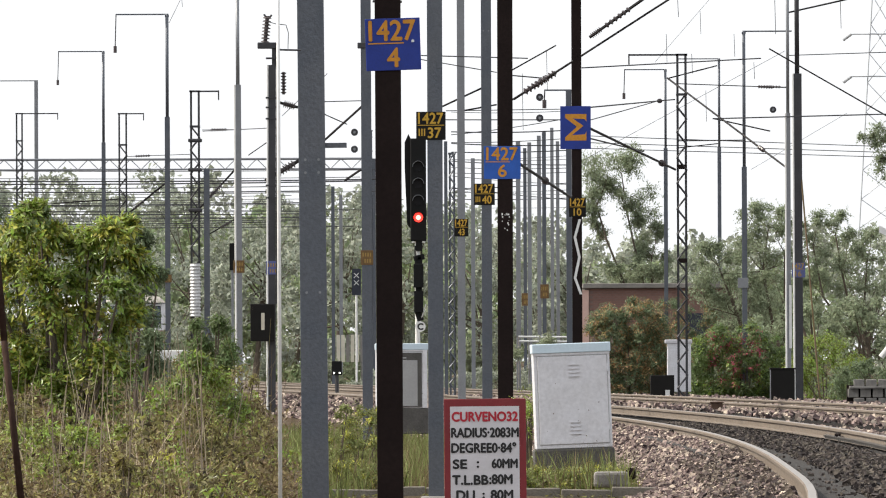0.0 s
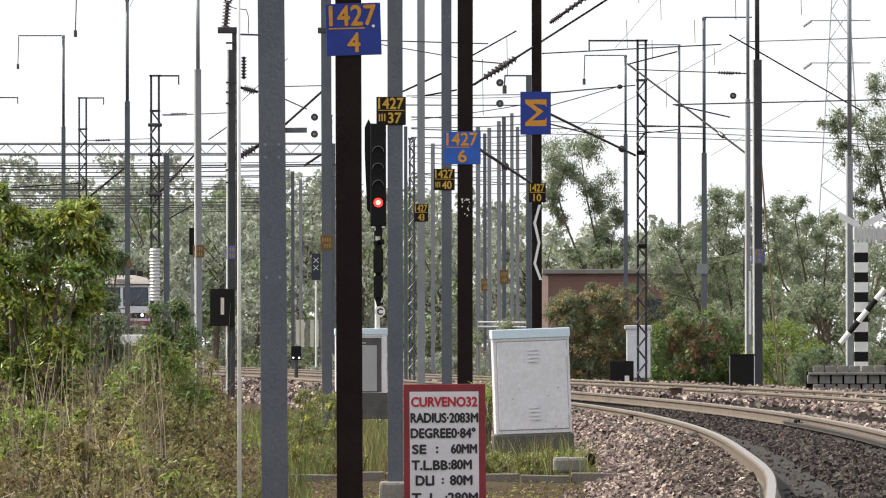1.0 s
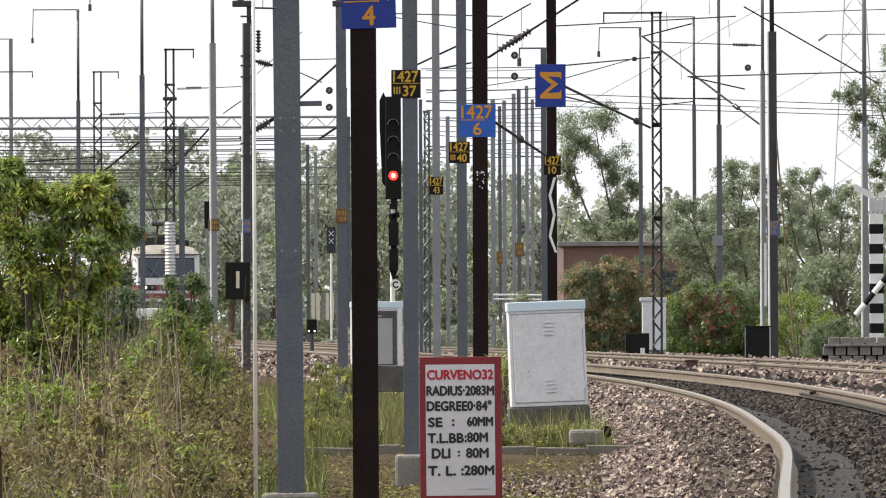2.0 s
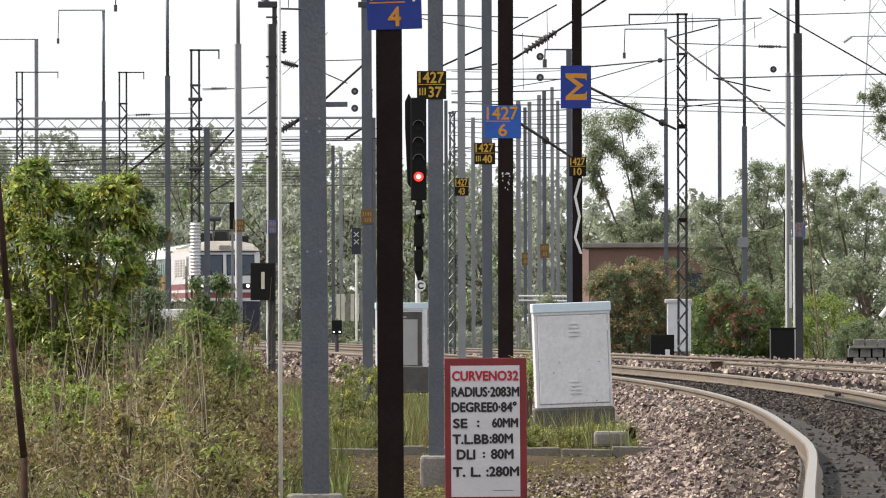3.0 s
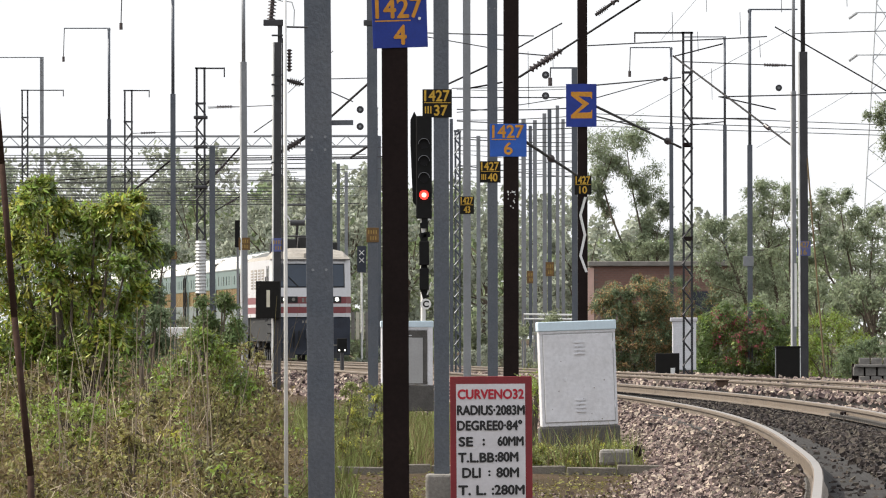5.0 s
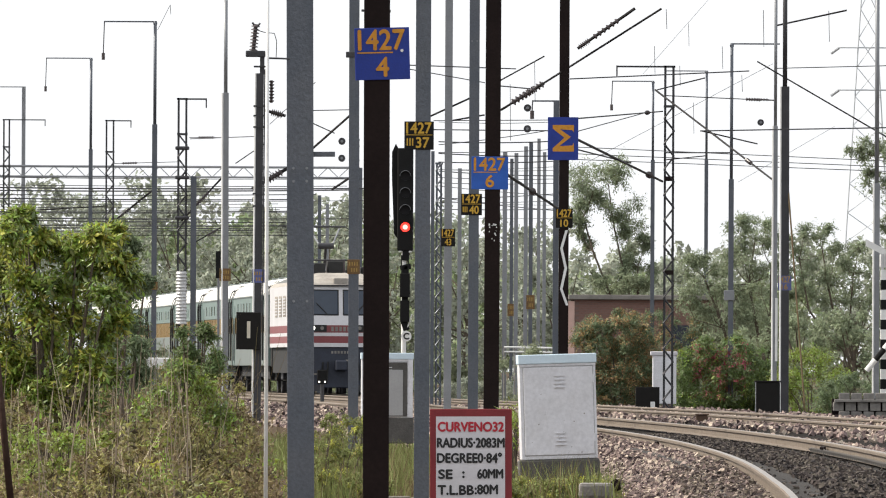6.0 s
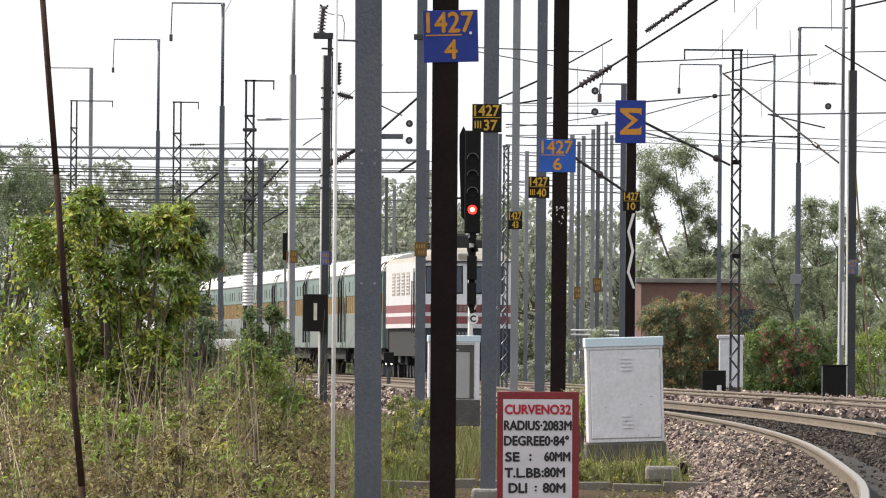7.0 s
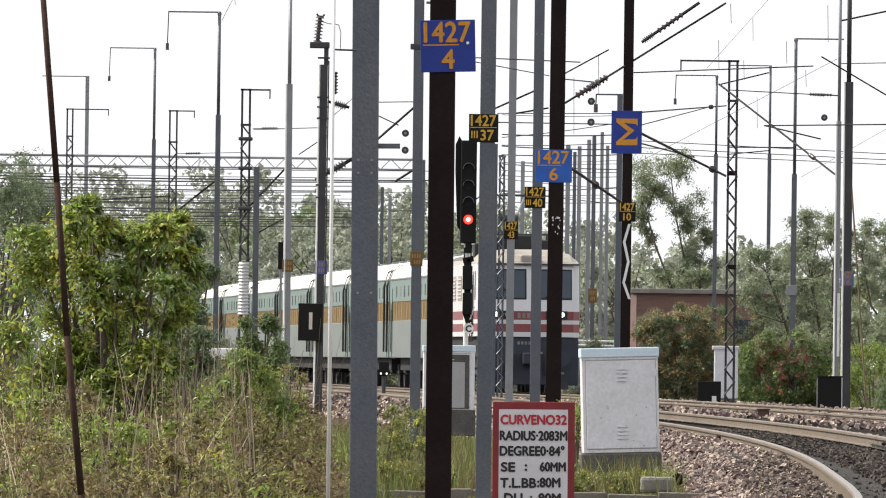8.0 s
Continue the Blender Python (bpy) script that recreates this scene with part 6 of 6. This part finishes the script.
    for k in range(5):
        part("number_bar", box(new_bm(), -0.34 + 0.14 * k, -0.01, 2.22, -0.25 + 0.14 * k, -0.002, 2.38), CONCRETE, t, "pale illegible figure")
    part("top_headlight", box(new_bm(), -0.26, 0.3, 3.86, 0.26, 0.62, 4.1, 0.05), LOCO_ROOF, t)
    part("apron", box(new_bm(), -w / 2 + 0.04, 0.06, 0.24, w / 2 - 0.04, 0.5, 1.665, 0.03), LOCO_NAVY, t, "dark blue-black apron plate")
    part("underframe", box(new_bm(), -w / 2 + 0.12, 0.5, 0.75, w / 2 - 0.12, L, 1.665), RUBBER, t)
    part("coupler", box(new_bm(), -0.2, -0.45, 0.85, 0.2, 0.1, 1.2, 0.04), LOCO_NAVY, t)
    for q in (-0.62, -0.45, 0.45, 0.62):
        part("brake_hose", tube(new_bm(), (q, 0.04, 1.15), (q * 1.05, -0.04, 0.5), 0.025), RUBBER, t)
    for q in (-0.9, 0.9):
        part("rail_guard", box(new_bm(), q - 0.3, 0.0, 0.12, q + 0.3, 0.1, 0.34), STEEL_DARK, t)
    for k in range(6):
        part("illegible_mark", box(new_bm(), -0.33 + 0.11 * k, 0.045, 1.44, -0.26 + 0.11 * k, 0.057, 1.53), CONCRETE, t)
    for q, z in ((-0.95, 0.72), (0.3, 1.2), (0.95, 0.6)):
        part("pale_marking", box(new_bm(), q - 0.12, 0.045, z - 0.03, q + 0.12, 0.057, z + 0.03), CONCRETE, t)
    for q0, q1, y, z1 in ((-1.0, -0.45, 1.8, 4.62), (-0.35, 0.2, 2.0, 4.7), (0.35, 0.75, 1.9, 4.56), (0.85, 1.15, 2.3, 4.5), (-0.9, 0.9, 5.2, 4.4), (-1.1, -0.2, 7.4, 4.5), (0.1, 1.0, 10.2, 4.45)):
        part("roof_equipment", box(new_bm(), q0, y, 3.99, q1, y + 0.7, z1, 0.04), RUBBER, t)
    for q in (-1.1, -0.25, 0.3, 0.8):
        part("roof_insulator", tube(new_bm(), (q, 3.4, 4.0), (q, 3.4, 4.72), 0.09, 0.06, n=10), PORCELAIN, t)
    part("busbar", tube(new_bm(), (-1.15, 3.4, 4.74), (0.85, 3.4, 4.74), 0.03), STEEL_DARK, t)
    pan = part("pantograph", box(new_bm(), -0.5, 8.2, 4.02, 0.5, 9.6, 4.3, 0.04), STEEL_DARK, t, "raised dark pantograph")
    part("lower_arm", tube(new_bm(), (0, 9.5, 4.3), (0, 8.3, 5.3), 0.05), STEEL_DARK, pan)
    part("knuckle", tube(new_bm(), (-0.28, 8.3, 5.3), (0.28, 8.3, 5.3), 0.11, n=12), STEEL_DARK, pan)
    for s in (-1, 1):
        part("upper_arm", tube(new_bm(), (s * 0.22, 8.3, 5.3), (s * 0.55, 9.3, 5.95), 0.03), GALV_PALE, pan)
        part("horn", tube(new_bm(), (s * 0.75, 9.3, 6.0), (s * 1.0, 9.3, 5.82), 0.02), STEEL_DARK, pan)
    part("contact_strip", tube(new_bm(), (-0.75, 9.3, 6.0), (0.75, 9.3, 6.0), 0.035), STEEL_DARK, pan)
    bogie(t, 3.6, (-1.5, 0.0, 1.5))
    bogie(t, 12.6, (-1.5, 0.0, 1.5))
    return t


def coach():
    """A passenger coach, its front end at y = 0."""
    t = thing("passenger_coach", (0, 360, 0), "sage green coach with tan barred window band and pale roof", "coach", "train coaches")
    L, w = 21.8, 3.2
    part("lower_side", box(new_bm(), -w / 2, 0, 1.0, w / 2, L, 2.23, 0.02), COACH_GREY, t, "pale grey-green lower panel")
    part("window_band", box(new_bm(), -w / 2 + 0.03, 0.02, 2.232, w / 2 - 0.03, L - 0.02, 2.84), COACH_BAND, t, "tan window band")
    part("upper_side", box(new_bm(), -w / 2, 0, 2.842, w / 2, L, 3.6, 0.02), COACH_GREEN, t, "sage green upper panel")
    part("roof", shell(new_bm(), w - 0.04, 3.602, 3.61, 0, L, 0.68, 10), COACH_ROOF, t, "pale grey roof")
    part("skirt", box(new_bm(), -w / 2 + 0.25, 2, 0.6, w / 2 - 0.25, L - 2, 1.0), RUBBER, t)
    part("gangway", box(new_bm(), -1.45, -0.58, 0.95, 1.45, -0.014, 3.85, 0.05), RUBBER, t, "black rubber gangway")
    part("end_cap", box(new_bm(), -w / 2 + 0.01, -0.012, 1.02, w / 2 - 0.01, -0.001, 3.3), COACH_GREEN, t)
    for s in (-1, 1):
        for i in range(14):
            y = 2.2 + i * 1.25
            wnd = part("window", box(new_bm(), s * (w / 2 - 0.028), y, 2.27, s * (w / 2 - 0.012), y + 0.8, 2.81), GLASS, t, "dark window behind tan bars")
            part("window_frame", box(new_bm(), s * (w / 2 - 0.028), y + 0.88, 2.25, s * (w / 2 + 0.012), y + 1.16, 2.83), COACH_BAND, wnd)
            for k in range(4):
                part("window_bar", box(new_bm(), s * (w / 2 - 0.011), y + 0.1 + 0.2 * k, 2.26, s * (w / 2 + 0.006), y + 0.17 + 0.2 * k, 2.82), COACH_BAND, wnd)
        for y in (0.55, L - 1.35):
            part("door", box(new_bm(), s * (w / 2 + 0.002), y, 1.05, s * (w / 2 + 0.02), y + 0.8, 3.3), COACH_GREEN, t, "sage green door")
            part("door_window", box(new_bm(), s * (w / 2 + 0.021), y + 0.2, 2.1, s * (w / 2 + 0.028), y + 0.6, 2.8), GLASS, t)
            part("grab_rail", tube(new_bm(), (s * (w / 2 + 0.05), y - 0.1, 1.2), (s * (w / 2 + 0.05), y - 0.1, 2.6), 0.018), STEEL_DARK, t)
        for i in range(9):
            y = 2.6 + i * 1.95
            part("upper_window", box(new_bm(), s * (w / 2 + 0.002), y, 3.0, s * (w / 2 + 0.012), y + (0.6, 0.3, 0.45)[i % 3], 3.36), (GLASS, COACH_GREY)[i % 4 == 3], t)
        part("gutter", box(new_bm(), s * (w / 2 - 0.01), 0.05, 3.575, s * (w / 2 + 0.03), L - 0.05, 3.62), COACH_GREY, t)
        for y in (0.12, 1.62):
            hose = tube(new_bm(), (s * (w / 2 + 0.05), y, 1.2), (s * (w / 2 + 0.05), y, 3.4), 0.035)
            tube(hose, (s * (w / 2 + 0.05), y, 3.4), (s * (w / 2 - 0.12), y + 0.25, 3.86), 0.035)
            tube(hose, (s * (w / 2 - 0.12), y + 0.25, 3.86), (s * (w / 2 - 0.5), y + 0.7, 4.08), 0.035)
            part("end_pipe", hose, RUBBER, t, "black cable hose")
    for y in (3, 7, 11, 15, 19):
        part("roof_vent", box(new_bm(), -0.25, y, 4.25, 0.25, y + 0.5, 4.36, 0.04), COACH_GREY, t)
    bogie(t, 3.2)
    bogie(t, L - 3.2)
    return t


engine = locomotive()
coaches = [coach()]
while len(coaches) < 7:
    coaches.append(copy_thing(coaches[0], pose(0, 360 + 22.4 * len(coaches), 0)))


# ---- ballast stones and sleepers ----
def stones(name, label, fn, lo, hi, d0, d1, n_, size, material, height):
    d = d0 + (d1 - d0) * RNG.random(n_) ** 1.5
    o = RNG.uniform(lo, hi, n_)
    x = np.array([fn(q) for q in d]) + o
    z = np.array([height(q) for q in o]) + RNG.uniform(-0.015, 0.045, n_)
    s = size * RNG.uniform(0.55, 1.35, n_)
    wedge = np.array([(-1, -0.7, -0.8), (1, -0.7, -0.8), (0.1, 1.0, -0.8), (-0.9, -0.8, 0.8), (0.9, -0.6, 0.8), (0.0, 0.9, 0.8)])
    v = wedge[None] * RNG.uniform(0.55, 1.1, (n_, 6, 3)) * s[:, None, None] * RNG.uniform(0.6, 1.1, (n_, 1, 3))
    ax = RNG.normal(size=(n_, 3))
    ax /= np.linalg.norm(ax, axis=1)[:, None]
    an = RNG.uniform(0, math.pi, n_)[:, None, None]
    cr = np.cross(ax[:, None, :], v)
    dt = (v * ax[:, None, :]).sum(2, keepdims=True)
    v = v * np.cos(an) + cr * np.sin(an) + ax[:, None, :] * dt * (1 - np.cos(an))
    v += np.stack([x, d, z], 1)[:, None, :]
    i = (np.arange(n_) * 6)[:, None, None]
    ends = i + np.array([(0, 2, 1), (3, 4, 5)])[None]
    sides = i + np.array([(0, 1, 4, 3), (1, 2, 5, 4), (2, 0, 3, 5)])[None]
    tagged(soup(name, v.reshape(-1, 3).tolist(), ends.reshape(-1, 3).tolist() + sides.reshape(-1, 4).tolist(), material), label, "ballast", kind="stuff")


def bed_height(o):
    """Height of the near track's bed at o metres from its middle."""
    pts = ((-3.5, GROUND), (-2.15, GROUND + 0.02), (-1.4, -0.24), (-1.0, -0.12), (-0.78, -0.15), (0.78, -0.15), (1.6, -0.13), (2.4, -0.2), (3.3, -0.4))
    return float(np.interp(o, [p[0] for p in pts], [p[1] for p in pts]))


stones("shoulder_ballast", "pinkish grey crushed stone on the shoulder", track_1, -2.25, -0.98, 52, 190, 43000, 0.029, STONE, bed_height)
stones("rusty_ballast", "dark rusty stones along the rail", track_1, -1.55, -0.98, 50, 120, 11000, 0.028, STONE_RUST, lambda o: bed_height(o) + 0.012)
stones("stray_ballast", "stray stones in the soil below the shoulder", track_1, -3.4, -2.1, 66, 112, 2600, 0.02, STONE, lambda o: GROUND - 0.12 if o < -2.5 else GROUND - 0.03)
stones("gauge_ballast", "dark oily crushed stone between the rails", track_1, -0.38, 0.5, 52, 170, 19000, 0.027, STONE_DARK, bed_height)
stones("thin_gauge_ballast", "thin oily stone over the sleeper ends", track_1, -0.8, -0.4, 52, 170, 1500, 0.026, STONE_DARK, lambda o: -0.185)
stones("thin_gauge_ballast", "thin oily stone over the sleeper ends", track_1, 0.5, 0.82, 52, 170, 700, 0.026, STONE_DARK, lambda o: -0.17)
stones("six_foot_ballast", "crushed stone between the two tracks", track_1, 0.98, 4.0, 60, 240, 13000, 0.046, STONE, bed_height)
stones("far_ballast", "crushed stone beyond the second track", track_2, -2.4, 4.2, 140, 300, 9000, 0.052, STONE, lambda o: -0.13)
stones("distant_ballast", "grey ballast shoulder far along the curve", track_1, -3.0, -0.98, 190, 330, 6000, 0.062, STONE, bed_height)

# rail joints and clips on the near track
for d, side in ((117, -1), (145, -1), (133, 1)):
    jt = thing("rail_joint", (track_1(d) + side * GAUGE / 2, d, 0.03 * (side > 0)), "dark bolted joint plate on a rail", "rail joint", "rail joints", turn=-math.degrees(math.atan(heading(track_1, d))))
    part("joint_plate", box(new_bm(), -0.075, -0.35, -0.12, -0.045, 0.35, -0.05, 0.008), SOOT, jt)
    part("joint_bolt", tube(new_bm(), (-0.1, -0.2, -0.08), (-0.07, -0.2, -0.08), 0.022, n=6), SOOT, jt)
    part("joint_bolt", tube(new_bm(), (-0.1, 0.2, -0.08), (-0.07, 0.2, -0.08), 0.022, n=6), SOOT, jt)

sl = bpy.data.meshes.new("sleeper")
bm = box(new_bm(), -1.3, -0.12, -0.2, 1.3, 0.12, 0.0, 0.02)
bm.to_mesh(sl)
bm.free()
sl.materials.append(SLEEPER)
ties = thing("sleeper_row", (0, 0, 0), "grey concrete sleepers under the near track", "sleepers", kind="structure")
d = 46.0
for i in range(160):
    d += 0.62
    b = new("sleeper", sl)
    b.parent = ties
    b.matrix_basis = pose(track_1(d), d, -0.145, 0, 0, -math.degrees(math.atan(heading(track_1, d))))


cl = bpy.data.meshes.new("rail_clip")
bm = box(new_bm(), -0.035, -0.05, 0.0, 0.02, 0.05, 0.035)
tube(bm, (-0.045, -0.06, 0.03), (-0.01, 0.06, 0.045), 0.012, n=6)
bm.to_mesh(cl)
bm.free()
cl.materials.append(CONCRETE)
d = 46.0
for i in range(145):
    d += 0.62
    for side in (-1, 1):
        b = new("rail_clip", cl)
        b.parent = ties
        b.matrix_basis = pose(track_1(d) + side * GAUGE / 2 - 0.075, d, -0.14 + (0.03 if side > 0 else 0), 0, 0, -math.degrees(math.atan(heading(track_1, d))))

tb = thing("trackside_box", (5.6, 214, -0.14), "small rusty brown box between the two tracks", "equipment box")
part("body", box(new_bm(), -0.12, -0.15, -0.05, 0.12, 0.15, 0.15, 0.015), RUST, tb)
part("lid", box(new_bm(), -0.14, -0.17, 0.15, 0.14, 0.17, 0.18, 0.008), RUST, tb)


# ---- what moves ----
def along(d0, length):
    """The distance at which a thing of that length behind d0 has its tail."""
    return d0 + length / math.hypot(1, heading(track_2, d0))


def front_at(t):
    """How far ahead the engine's front is, at a steady speed."""
    left = 8.0 - t
    return 309.5 + 28.0 * left


def motions():
    gaps = [0.0] + [16.9 + 22.4 * i for i in range(len(coaches))]
    for carried, back, span in zip([engine] + coaches, gaps, [16.2] + [21.8] * len(coaches)):
        rows = []
        for i in range(17):
            d0 = along(front_at(i / 2), back)
            d1 = along(d0, span)
            rows.append((i / 2, pose(track_2(d0), d0, 0.0, 0, 0, math.degrees(math.atan2(-(track_2(d1) - track_2(d0)), d1 - d0)))))
        walk(carried, rows)


motions()
